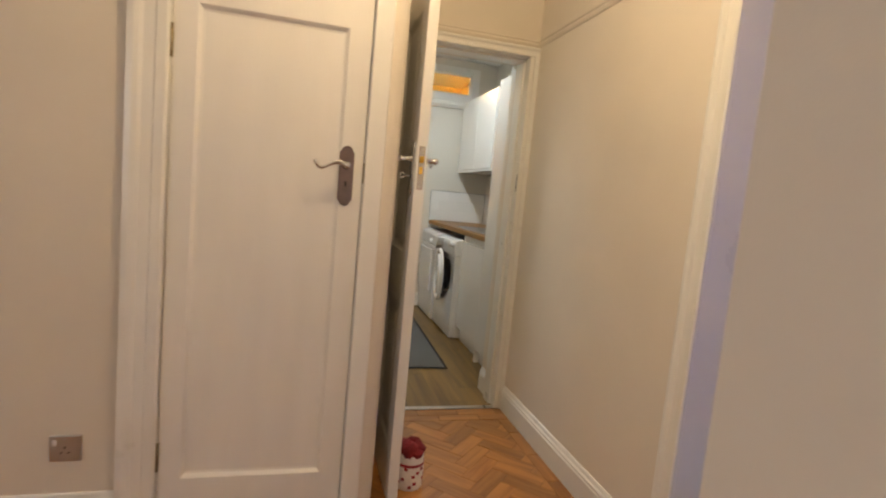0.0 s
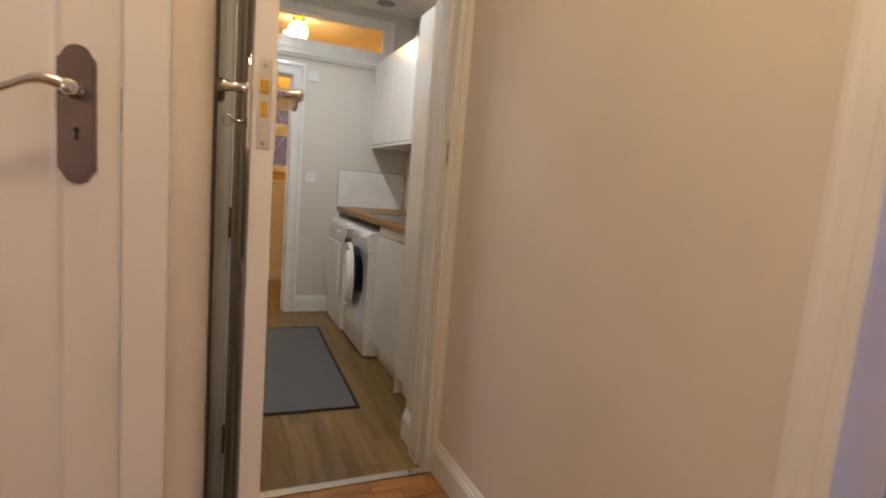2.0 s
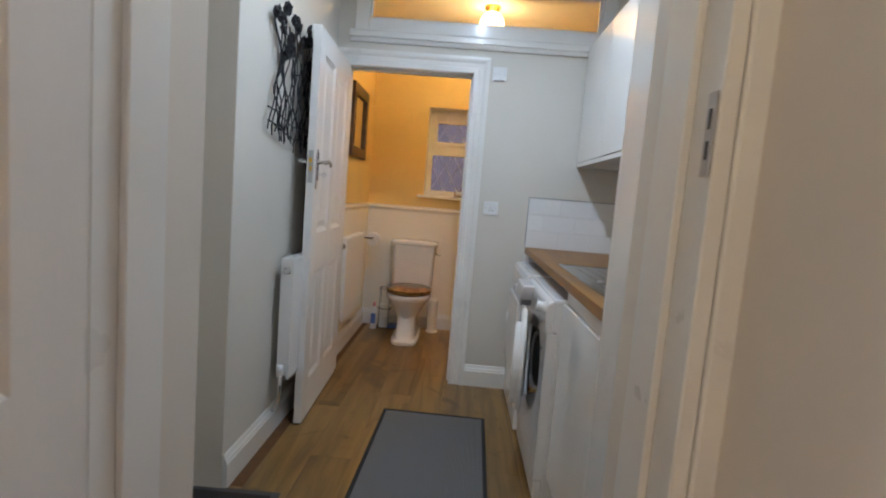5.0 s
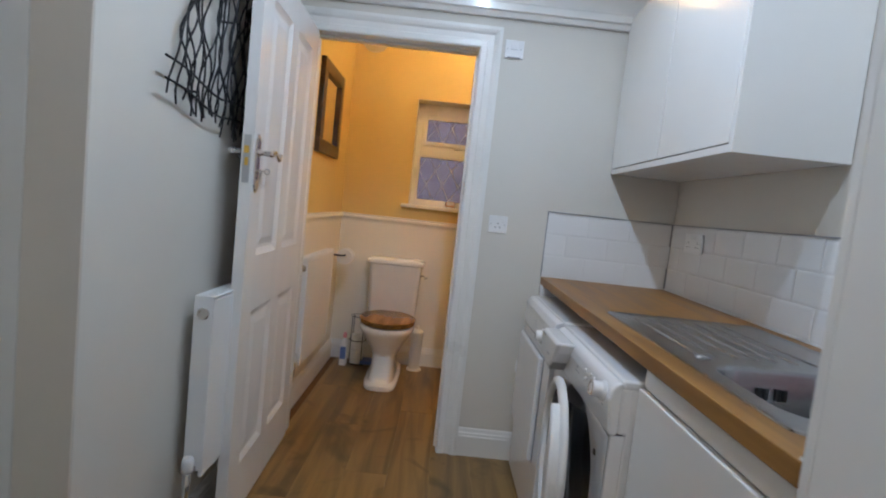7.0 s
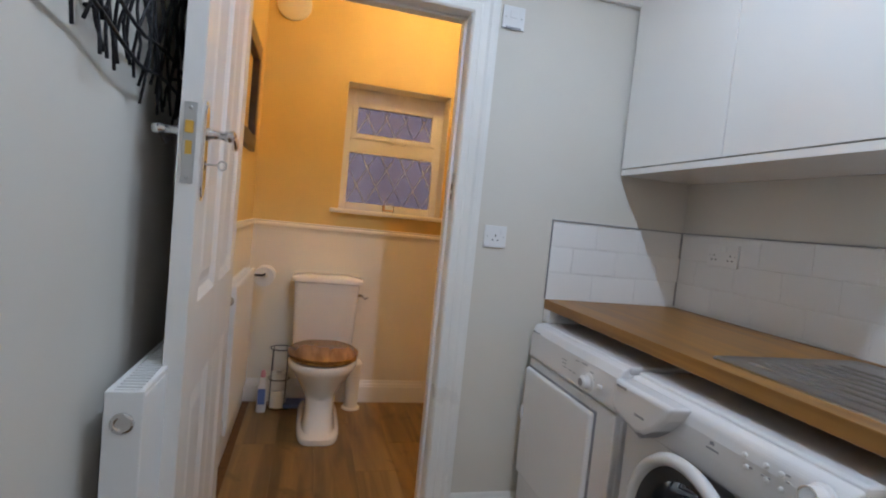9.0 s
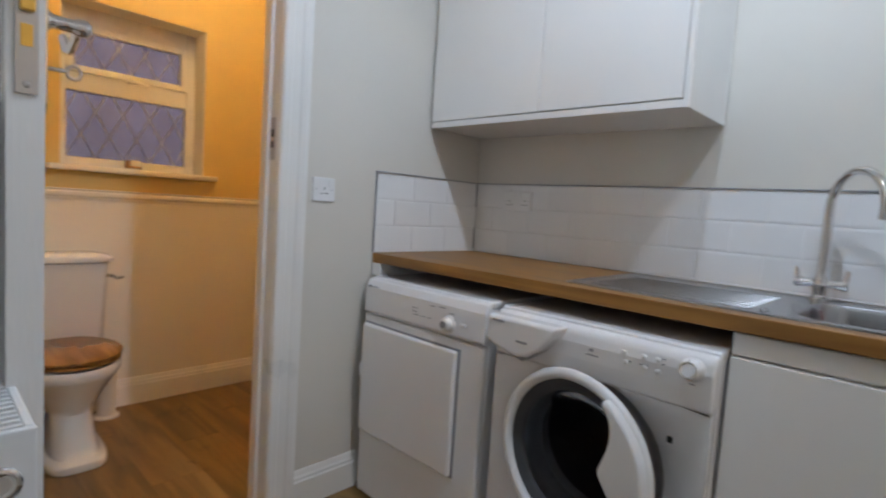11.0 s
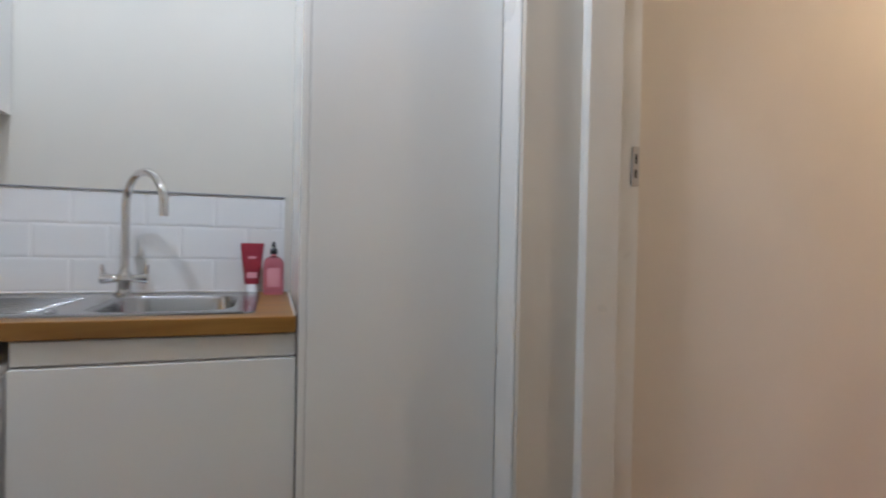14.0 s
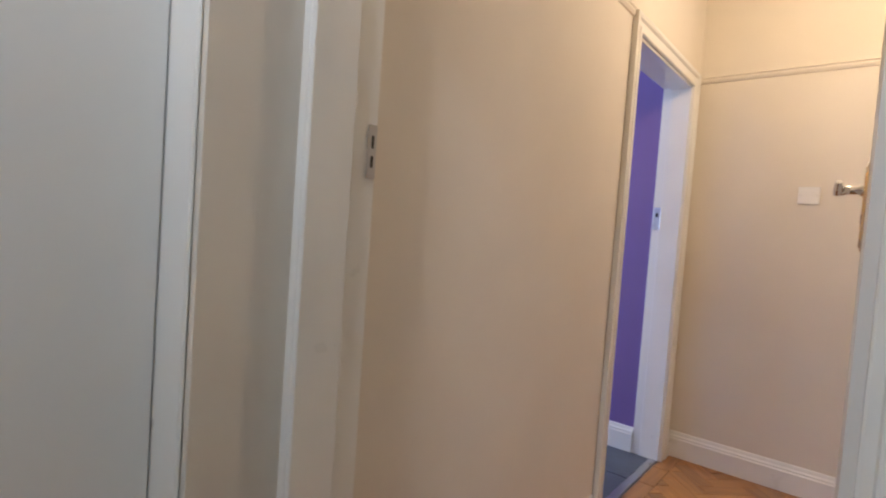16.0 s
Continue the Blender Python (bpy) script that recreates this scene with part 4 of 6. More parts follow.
# porthole, hinged at the left and ajar
bm = bmesh.new()
lathe(bm, [(0.226, 0.0), (0.231, 0.01), (0.227, 0.02), (0.214, 0.026), (0.203, 0.02), (0.2, 0.006), (0.2, -0.006), (0.226, 0.0)], (0.225, -0.004, 0), (0, -1, 0), 64, caps=False)
rg = part("porthole_ring", bm, PLASTIC, wm, "white plastic porthole ring", smooth=60)
rg.matrix_local = pose(-0.228, 0.004, CZ + 0.004, 0, 0, -7)
bm = bmesh.new()
hp = []
for k in range(19):
    a = radians(-44 + 106 * k / 18)
    hp.append((0.225 + 0.222 * math.cos(a), 0.222 * math.sin(a)))
for k in range(19):
    a = radians(62 - 106 * k / 18)
    r = 0.205 - 0.1 * math.cos((a - radians(9)) * 1.65) ** 2
    hp.append((0.225 + r * math.cos(a), r * math.sin(a)))
plate(bm, hp, -0.052, -0.02)
bevel_mod(part("handle_wing", bm, PLASTIC, rg, "broad white handle wing"), 0.012, 3)
bm = bmesh.new()
lathe(bm, [(0.202, 0.01), (0.178, 0.002), (0.155, -0.03), (0.13, -0.085), (0.07, -0.11), (0.001, -0.115)], (0.225, 0, 0), (0, -1, 0), 48, caps=False)
part("porthole_glass", bm, PORTHOLE, rg, "clear bowl of glass", smooth=60)
bm = bmesh.new()
lathe(bm, [(0.203, 0.012), (0.176, 0.006), (0.168, -0.004), (0.203, 0.004)], (0.225, 0, 0), (0, -1, 0), 48, caps=False)
part("glass_rim", bm, RUBBER, rg, "dark grey inner rim", smooth=60)
part("latch_hole", boxes(((0.212, 0.0085, 0.62), (0.224, 0.0115, 0.634))), BLACK, wm, "small dark latch slot")

# tumble dryer
td_m = thing("tumble_dryer", facing_west(1.222, 5.115), "white tumble dryer with a flat square door beside the washing machine", "tumble dryer")
W = 0.59
machine_body(td_m, W, 0.85, 0.58)
part("front_panel", boxes(((-W / 2 + 0.002, 0.004, 0.012), (W / 2 - 0.002, 0.03, 0.71)), b=0.006, seg=2), ENAMEL, td_m)
bm = bmesh.new()
moulding(bm, [(0.03, 0), (0.0, 0.002), (-0.006, 0.01), (-0.004, 0.1), (0.008, 0.126), (0.03, 0.134)], (-W / 2, 0.004, 0.714), (W / 2, 0.004, 0.714), (0, 1, 0), (0, 0, 1))
bevel_mod(part("control_panel", bm, ENAMEL, td_m), 0.006, 2)
dd = bevel_mod(part("dryer_door", boxes(((-0.283, -0.016, 0.262), (0.195, 0.004, 0.678))), ENAMEL, td_m), 0.012, 3)
bm = bmesh.new()
lathe(bm, [(0.001, -0.004), (0.009, -0.003), (0.011, 0.0), (0.009, 0.004), (0.001, 0.006)], (-0.272, -0.018, 0.5), (0, -1, 0), 20, squash=2.8)
part("door_grip", bm, PLASTIC, dd, "white finger grip", smooth=60)
# Thin grey sheet whose margin paints the shadow line round the dryer door.
part("door_gap", boxes(((-0.286, 0.002, 0.257), (0.2, 0.0045, 0.683))), PLASTIC_GREY, td_m, "grey sheet drawing the shadow gap round the door")
bm = bmesh.new()
lathe(bm, [(0.028, 0), (0.028, 0.004), (0.021, 0.008), (0.02, 0.026), (0.015, 0.03), (0.003, 0.03)], (0.148, -0.002, 0.758), (0, -1, 0), 24)
dl = part("dial", bm, ENAMEL, td_m, smooth=40)
bm = bmesh.new()
lathe(bm, [(0.012, 0.03), (0.012, 0.0312)], (0.148, -0.002, 0.758), (0, -1, 0), 20)
part("dial_cap", bm, PLASTIC_GREY, dl, "grey dial cap")
part("button", boxes(((0.2, -0.01, 0.757), (0.222, 0.0, 0.77)), b=0.003), PLASTIC, td_m)
print_bars("panel_print", td_m, [(-0.275, 0.815, 0.022, 0.008), (-0.245, 0.817, 0.03, 0.004), (-0.03, 0.78, 0.03, 0.003), (-0.025, 0.768, 0.025, 0.003), (-0.02, 0.757, 0.025, 0.003), (0.02, 0.757, 0.02, 0.003), (0.05, 0.757, 0.015, 0.003), (0.06, 0.8, 0.02, 0.003), (0.1, 0.803, 0.03, 0.003), (0.15, 0.79, 0.02, 0.003), (0.155, 0.772, 0.02, 0.003), (0.155, 0.755, 0.02, 0.003)], -0.0035)


def boards(parent, *rows):
    """The carcass of a cabinet, board by board."""
    for lo, hi in rows:
        part("board", boxes((lo, hi), b=0.001), UNIT, parent)


# base unit under the sink
bu = thing("base_cabinet", facing_west(1.29, 3.9), "white handleless base cabinet under the sink", "cabinet")
boards(bu, ((-0.275, 0.02, 0.12), (-0.257, 0.57, 0.895)), ((0.257, 0.02, 0.12), (0.275, 0.57, 0.895)), ((-0.257, 0.02, 0.12), (0.257, 0.57, 0.138)), ((-0.257, 0.55, 0.138), (0.257, 0.57, 0.895)), ((-0.257, 0.025, 0.835), (0.257, 0.045, 0.895)))
part("door", boxes(((-0.272, 0.0, 0.125), (0.2795, 0.019, 0.838)), b=0.002, seg=2), UNIT, bu)
part("grip_rail", boxes(((-0.272, 0.012, 0.842), (0.2795, 0.024, 0.892)), b=0.002), UNIT, bu, "shaded white grip rail")
part("plinth", boxes(((-0.275, 0.05, 0), (0.275, 0.066, 0.12))), UNIT, bu)

# tall cabinet
tc_ = thing("tall_cabinet", facing_west(1.28, 3.378), "glossy white tall larder cabinet beside the doorway", "cabinet")
boards(tc_, ((-0.237, 0.02, 0), (-0.219, 0.61, 2.05)), ((0.238, 0.02, 0), (0.256, 0.61, 2.05)), ((-0.219, 0.02, 2.03), (0.219, 0.61, 2.05)), ((-0.219, 0.59, 0), (0.219, 0.61, 2.03)), ((-0.219, 0.02, 0.1), (0.219, 0.59, 0.118)))
part("end_panel", boxes(((-0.239, 0.0, 0.0), (-0.221, 0.03, 2.05)), b=0.003, seg=2), UNIT, tc_)
part("door", boxes(((-0.2205, 0.0, 0.1), (0.256, 0.019, 2.045)), b=0.002, seg=2), UNIT, tc_)
part("plinth", boxes(((-0.219, 0.04, 0), (0.219, 0.056, 0.098))), UNIT, tc_)

# wall cabinet
wc_ = thing("wall_cabinet", facing_west(1.55, 4.928, 1.463), "glossy white two-door wall cabinet over the worktop", "cabinet")
boards(wc_, ((-0.52, 0.02, 0), (-0.502, 0.338, 0.72)), ((0.502, 0.0, -0.006), (0.52, 0.338, 0.722)), ((-0.502, 0.02, 0.0195), (0.502, 0.338, 0.036)), ((-0.502, 0.02, 0.702), (0.502, 0.338, 0.72)), ((-0.502, 0.32, 0.03), (0.502, 0.338, 0.702)))
part("light_pelmet", boxes(((-0.519, 0.003, -0.004), (0.502, 0.338, 0.0195)), b=0.001), UNIT, wc_)
part("door", boxes(((-0.518, 0.0, 0.022), (0.0095, 0.019, 0.716)), b=0.0025, seg=2), UNIT, wc_)
part("door", boxes(((0.0125, 0.0, 0.022), (0.499, 0.019, 0.716)), b=0.0025, seg=2), UNIT, wc_)

# worktop
wt = thing("worktop", pose(1.283, 3.622, 0.897), "oiled oak worktop over the machines and the base cabinet", "worktop")
bm = bmesh.new()
outer, hole = ((0, 0), (0.608, 0), (0.608, 1.836), (0, 1.836)), ((0.075, 0.13), (0.475, 0.13), (0.475, 0.48), (0.075, 0.48))
rings = [[bm.verts.new((x, y, z)) for x, y in ring] for ring, z in ((hole, 0.0), (outer, 0.0), (outer, 0.038), (hole, 0.038), (hole, 0.0))]
for p, q in zip(rings, rings[1:]):
    for k in range(4):
        bm.faces.new((p[k], p[(k + 1) % 4], q[(k + 1) % 4], q[k]))
bmesh.ops.remove_doubles(bm, verts=bm.verts, dist=1e-5)
bevel_mod(part("slab", bm, OAK, wt), 0.003, 2)
bm = bmesh.new()
rbox(bm, (0.6, 0.0, 0.038), (0.608, 1.836, 0.044), 0.002)
rbox(bm, (-0.0, 0.0, 0.038), (0.6, 0.005, 0.044), 0.002)
rbox(bm, (0.0, 1.831, 0.038), (0.6, 1.836, 0.044), 0.002)
part("sealant", bm, PLASTIC, wt, "white sealant bead")
part("packing_strip", boxes(((0.0, 1.782, -0.05), (0.45, 1.834, 0))), PLASTIC, wt, "white batten against the wall")

# sink
sk = thing("sink", pose(1.34, 3.712, 0.935), "inset stainless steel sink with a ribbed drainer", "sink")


def rrect(x0, x1, y0, y1, r, z, n=6):
    pts = []
    for cx, cy, a0 in ((x1 - r, y1 - r, 0), (x0 + r, y1 - r, 90), (x0 + r, y0 + r, 180), (x1 - r, y0 + r, 270)):
        for k in range(n + 1):
            a = radians(a0 + 90 * k / n)
            pts.append((cx + r * math.cos(a), cy + r * math.sin(a), z))
    return pts


def loops(bm, rows, close=True):
    rings = [[bm.verts.new(p) for p in row] for row in rows]
    for a, c in zip(rings, rings[1:]):
        bridge(bm, a, c)
    if close:
        bm.faces.new(rings[-1])


bm = bmesh.new()
DX, DY = 0.49, 0.93
loops(bm, [rrect(0, DX, 0, DY, 0.03, 0.0), rrect(0.001, DX - 0.001, 0.001, DY - 0.001, 0.03, 0.004), rrect(0.008, DX - 0.008, 0.008, DY - 0.008, 0.028, 0.006), rrect(0.016, DX - 0.016, 0.016, DY - 0.016, 0.026, 0.003)], False)
# deck between the rim and the bowl
bm.faces.new([bm.verts.new(p) for p in ((0.016, 0.41, 0.003), (DX - 0.016, 0.41, 0.003), (DX - 0.016, DY - 0.03, 0.003), (DX - 0.03, DY - 0.016, 0.003), (0.03, DY - 0.016, 0.003), (0.016, DY - 0.03, 0.003))])
bx0, bx1, by0, by1 = 0.045, 0.40, 0.055, 0.375
loops(bm, [rrect(0.016, DX - 0.016, 0.016, 0.41, 0.01, 0.003), rrect(bx0, bx1, by0, by1, 0.08, 0.003), rrect(bx0 + 0.006, bx1 - 0.006, by0 + 0.006, by1 - 0.006, 0.078, -0.008), rrect(bx0 + 0.016, bx1 - 0.016, by0 + 0.016, by1 - 0.016, 0.075, -0.14), rrect(bx0 + 0.05, bx1 - 0.05, by0 + 0.05, by1 - 0.05, 0.06, -0.16)])
part("bowl_and_deck", bm, SINKSTEEL, sk, smooth=35)
for k in range(7):
    x = 0.075 + k * 0.048
    bm = bmesh.new()
    lathe(bm, [(0.0, 0), (0.006, 0.012), (0.0065, 0.03), (0.0065, 0.4), (0.005, 0.42), (0.0, 0.43)], (x, 0.45, 0.003), (0, 1, 0), 10, squash=0.55)
    part("drainer_rib", bm, SINKSTEEL, sk, smooth=50)
for k in (0, 1, 3.2, 4.2):
    part("overflow_slot", boxes(((0.17 + k * 0.013, by1 - 0.0185, -0.062), (0.178 + k * 0.013, by1 - 0.0125, -0.036))), BLACK, sk, "dark overflow slot")
bm = bmesh.new()
lathe(bm, [(0.035, 0), (0.035, 0.003), (0.026, 0.004), (0.022, 0.001)], (0.22, 0.215, -0.16), (0, 0, 1), 24)
part("waste", bm, CHROME, sk, "chrome waste")

bm = bmesh.new()
lathe(bm, [(0.02, 0), (0.018, 0.004), (0.012, 0.006), (0.001, 0.0065)], (0.075, 0.43, 0.003), (0, 0, 1), 20, squash=0.55)
part("embossed_stop", bm, SINKSTEEL, sk, smooth=60)

# tap
tp = thing("tap", pose(1.8, 4.09, 0.938), "chrome swan-neck mixer tap with two lever heads", "tap")
bm = bmesh.new()
lathe(bm, [(0.028, 0), (0.028, 0.006), (0.02, 0.012), (0.019, 0.03), (0.021, 0.04), (0.021, 0.06), (0.014, 0.07), (0.012, 0.08)], n=24)
part("base", bm, CHROME, tp, smooth=40)
pts = [(0, 0, 0.075), (0, 0, 0.262)]
for k in range(1, 15):
    a = math.pi * k / 14
    pts.append((-0.077 * (1 - math.cos(a)), -0.064 * (1 - math.cos(a)), 0.262 + 0.095 * math.sin(a)))
pts.append((pts[-1][0], pts[-1][1], 0.23))
bm = bmesh.new()
tube(bm, pts, [0.0115] * (len(pts) - 1) + [0.0125], 16)
part("spout", bm, CHROME, tp, smooth=50)
bm = bmesh.new()
tube(bm, [(0, 0.062, 0.048), (0, 0.055, 0.048), (0, 0.03, 0.048), (0, -0.03, 0.048), (0, -0.055, 0.048), (0, -0.062, 0.048)], [0.014, 0.016, 0.012, 0.012, 0.016, 0.014], 16)
part("cross_bar", bm, CHROME, tp, smooth=50)
for s in (1, -1):
    bm = bmesh.new()
    tube(bm, [(0, s * 0.056, 0.055), (0.0, s * 0.058, 0.08), (-0.002, s * 0.06, 0.09)], [0.007, 0.006, 0.004], 10)
    part("lever", bm, CHROME, tp, smooth=50)

# soap bottle and tube
sb = thing("soap_bottle", pose(1.8, 3.672, 0.935), "pink liquid soap in a clear pump bottle with a black cap", "soap bottle")
bm = bmesh.new()
loops(bm, [rrect(-0.022, 0.022, -0.03, 0.03, 0.012, 0.0), rrect(-0.023, 0.023, -0.031, 0.031, 0.013, 0.004), rrect(-0.023, 0.023, -0.031, 0.031, 0.013, 0.1), rrect(-0.018, 0.018, -0.024, 0.024, 0.014, 0.115), rrect(-0.009, 0.009, -0.009, 0.009, 0.008, 0.122), rrect(-0.009, 0.009, -0.009, 0.009, 0.008, 0.13)])
part("bottle", bm, PINK, sb, smooth=40)
bm = bmesh.new()
lathe(bm, [(0.011, 0.128), (0.011, 0.145), (0.005, 0.147), (0.005, 0.155)], n=16)
tube(bm, [(0, 0, 0.155), (0, 0, 0.162), (-0.012, 0, 0.163)], 0.0055, 10)
part("pump", bm, BLACK, sb, "black pump cap")
part("label", boxes(((-0.0245, -0.02, 0.025), (-0.0232, 0.02, 0.085))), PINKLABEL, sb, "pale pink label")
ht = thing("cream_tube", pose(1.84, 3.738, 0.935), "dark red and white hand cream tube standing on its cap", "tube")
bm = bmesh.new()
loops(bm, [rrect(-0.014, 0.014, -0.022, 0.022, 0.012, 0.03), rrect(-0.015, 0.015, -0.025, 0.025, 0.012, 0.06), rrect(-0.009, 0.009, -0.032, 0.032, 0.008, 0.12), rrect(-0.0025, 0.0025, -0.036, 0.036, 0.002, 0.162)])
part("body", bm, RED, ht, smooth=40)
bm = bmesh.new()
lathe(bm, [(0.019, 0), (0.018, 0.003), (0.018, 0.028), (0.014, 0.03)], n=20)
part("cap", bm, PLASTIC, ht, "white cap")
for lo, hi in (((-0.0165, -0.016, 0.05), (-0.0145, 0.016, 0.068)), ((-0.0125, -0.012, 0.112), (-0.0095, 0.012, 0.12))):
    part("printed_bar", boxes((lo, hi)), PINKLABEL, ht, "pale pink printed bar")


# sockets and switches: local x along the wall, y out of it
def wall_plate(name, m, w, h, label, category, rockers=(), sockets=(), group="", face=None):
    ob = thing(name, m, label, category, group)
    part("face_plate", boxes(((-w / 2, 0, -h / 2), (w / 2, 0.009, h / 2)), b=0.003, seg=2), face or PLASTIC, ob)
    for x, z, rw, rh in rockers:
        part("rocker", boxes(((x - rw / 2, 0.009, z - rh / 2), (x + rw / 2, 0.0125, z + rh / 2)), b=0.0015), PLASTIC, ob)
    for x, z in sockets:
        part("socket_holes", boxes(((x - 0.002, 0.0088, z + 0.006), (x + 0.002, 0.0094, z + 0.014)), ((x - 0.014, 0.0088, z - 0.01), (x - 0.007, 0.0094, z - 0.006)), ((x + 0.007, 0.0088, z - 0.01), (x + 0.014, 0.0094, z - 0.006))), BLACK, ob, "dark pin holes")
    for x in (-w / 2 + 0.012, w / 2 - 0.012):
        bm = bmesh.new()
        lathe(bm, [(0.003, 0), (0.003, 0.001), (0.001, 0.0012)], (x, 0.0088, 0), (0, 1, 0), 8)
        part("screw", bm, STEEL, ob)
    return ob


wall_plate("wall_socket", pose(1.044, 5.46, 1.165, 0, 0, 180), 0.09, 0.084, "single white switched socket on the grey wall", "socket", rockers=((-0.025, 0.022, 0.014, 0.022),), sockets=((0.0, -0.006),))
fs = wall_plate("fused_switch", pose(1.026, 5.46, 1.99, 0, 0, 180), 0.088, 0.084, "white fused switch high on the grey wall", "switch", rockers=((0.0, 0.012, 0.03, 0.03),))
part("fuse_slot", boxes(((-0.03, 0.009, -0.042), (0.03, 0.0115, -0.036))), PLASTIC_GREY, fs, "dark slot")
wall_plate("double_socket", pose(1.884, 5.212, 1.178, 0, 0, 90), 0.148, 0.086, "double white socket on the tiles", "socket", rockers=((-0.015, 0.026, 0.014, 0.02), (0.015, 0.026, 0.014, 0.02)), sockets=((-0.04, -0.008), (0.04, -0.008)))
wall_plate("low_socket", pose(-0.675, 1.9, 0.295, 0, 0, 180), 0.088, 0.086, "brushed metal socket low on the cream hall wall", "socket", rockers=((0.03, 0.02, 0.012, 0.02),), sockets=((0.0, -0.006),), face=STEEL)
wall_plate("light_switch", pose(0.662, 0.41, 1.46, 0, 0, 0), 0.088, 0.084, "cream double light switch on the end wall of the hall", "switch", rockers=((-0.015, 0.0, 0.012, 0.026), (0.015, 0.0, 0.012, 0.026)))


# radiators: local x along the wall, y out of it
def radiator(name, m, w, h, d, label, top=True, ribs=True):
    ob = thing(name, m, label, "radiator")
    part("back_panel", boxes(((0, 0.0, 0), (w, 0.012, h - 0.01)), b=0.004, seg=2), RADW, ob)
    bm = boxes(((0, d - 0.014, 0), (w, d - 0.001, h - 0.012)), b=0.005, seg=3)
    part("front_panel", bm, RADW, ob)
    for x0, x1 in ((-0.002, 0.006), (w - 0.006, w + 0.002)):
        part("side_panel", boxes(((x0, 0.0, 0.02), (x1, d + 0.001, h)), b=0.0025, seg=2), RADW, ob)
    bm = bmesh.new()
    rbox(bm, (0.006, 0.0, h - 0.008), (w - 0.006, 0.01, h), 0.002)
    rbox(bm, (0.006, d - 0.01, h - 0.008), (w - 0.006, d, h), 0.002)
    k = 0.012
    while k < w - 0.02:
        rbox(bm, (k, 0.01, h - 0.007), (k + 0.007, d - 0.01, h - 0.001))
        k += 0.0155
    part("top_grille", bm, RADW, ob)
    bm = bmesh.new()
    lathe(bm, [(0.019, 0), (0.019, 0.003), (0.011, 0.004), (0.01, 0.002)], (-0.002, d / 2, h - 0.055), (-1, 0, 0), 20)
    part("end_plug", bm, CHROME, ob, "chrome blanking plug")
    bm = bmesh.new()
    tube(bm, [(0.01, d / 2, 0.03), (-0.02, d / 2, 0.03), (-0.035, d / 2, 0.03), (-0.035, d / 2, -0.03), (-0.035, d / 2 - 0.005, -0.1), (-0.037, 0.0, -0.145)], [0.01, 0.01, 0.012, 0.01, 0.0075, 0.0075], 12)
    part("pipe", bm, CHROME, ob, "chrome valve and pipe tail")
    bm = bmesh.new()
    lathe(bm, [(0.012, 0), (0.018, 0.006), (0.018, 0.04), (0.014, 0.05), (0.003, 0.052)], (-0.035, d / 2, 0.03), (0, 0, 1), 18)
    part("valve_head", bm, PLASTIC, ob, "white valve head")
    for x in (0.1, w - 0.12):
        part("bracket", boxes(((x, -0.028, 0.08), (x + 0.02, 0.0, h - 0.1))), RADW, ob)
    return ob


r1 = radiator("radiator", Matrix.Translation((0.046, 4.525, 0.29)) @ Matrix(((0, 1, 0, 0), (1, 0, 0, 0), (0, 0, 1, 0), (0, 0, 0, 1))), 0.66, 0.58, 0.06, "white double-panel radiator with a top grille on the grey wall")
r2 = radiator("toilet_radiator", Matrix.Translation((0.055, 5.63, 0.3)) @ Matrix(((0, 1, 0, 0), (1, 0, 0, 0), (0, 0, 1, 0), (0, 0, 0, 1))), 0.62, 0.58, 0.05, "slim white radiator on the cream toilet dado")

# iron wall sculpture of poppies on crossing stems
art = thing("wall_sculpture", pose(0.01, 4.555, 1.428), "black iron wall sculpture of poppy heads on tangled wire stems", "wall sculpture")
rnd = random.Random(5)
for i in range(34):
    y0 = -0.2 + 0.66 * i / 33
    low = -0.03 + 0.06 * rnd.random() - 0.07 * i / 33
    hi_ = 0.34 + 0.2 * rnd.random()
    ph_, am = rnd.random() * 6.3, (0.02 + 0.02 * rnd.random()) * (1 if i % 2 else -1)
    lean = rnd.uniform(-0.06, 0.06)
    pts = [(0.028 + 0.008 * math.sin(ph_ + k), y0 + lean * k / 13 + am * math.sin(ph_ * 0.2 + k * 0.5), low + (hi_ - low) * k / 13) for k in range(14)]
    st = part("stem", tube(bmesh.new(), pts, 0.003, 6), IRON, art)
    if i % 3 != 2:
        bm = bmesh.new()
        p = Vector(pts[-1])
        lathe(bm, [(0.001, -0.006), (0.012, -0.004), (0.024, 0.004), (0.03, 0.014), (0.022, 0.01), (0.01, 0.002), (0.008, 0.01), (0.001, 0.014)], p, (1, 0.3 * math.cos(ph_), 0.3 * math.sin(ph_)), 14, caps=False)
        for v in bm.verts:
            v.co += Vector((rnd.uniform(-0.004, 0.004), rnd.uniform(-0.005, 0.005), rnd.uniform(-0.005, 0.005)))
        part("poppy_head", bm, IRON, st, "crumpled iron flower head")
for z0 in (0.055, 0.0):
    pts = [(0.034, -0.27 + 0.76 * k / 16, z0 + 0.04 - 0.04 * min(1, k / 7) + 0.006 * math.sin(k * 0.8)) for k in range(17)]
    part("cross_wire", tube(bmesh.new(), pts, 0.0034, 6), IRON, art)
for y, z in ((-0.1, 0.04), (0.35, 0.04), (0.1, 0.3)):
    part("wall_pin", tube(bmesh.new(), [(0.0, y, z), (0.034, y, z)], 0.0035, 6), IRON, art)

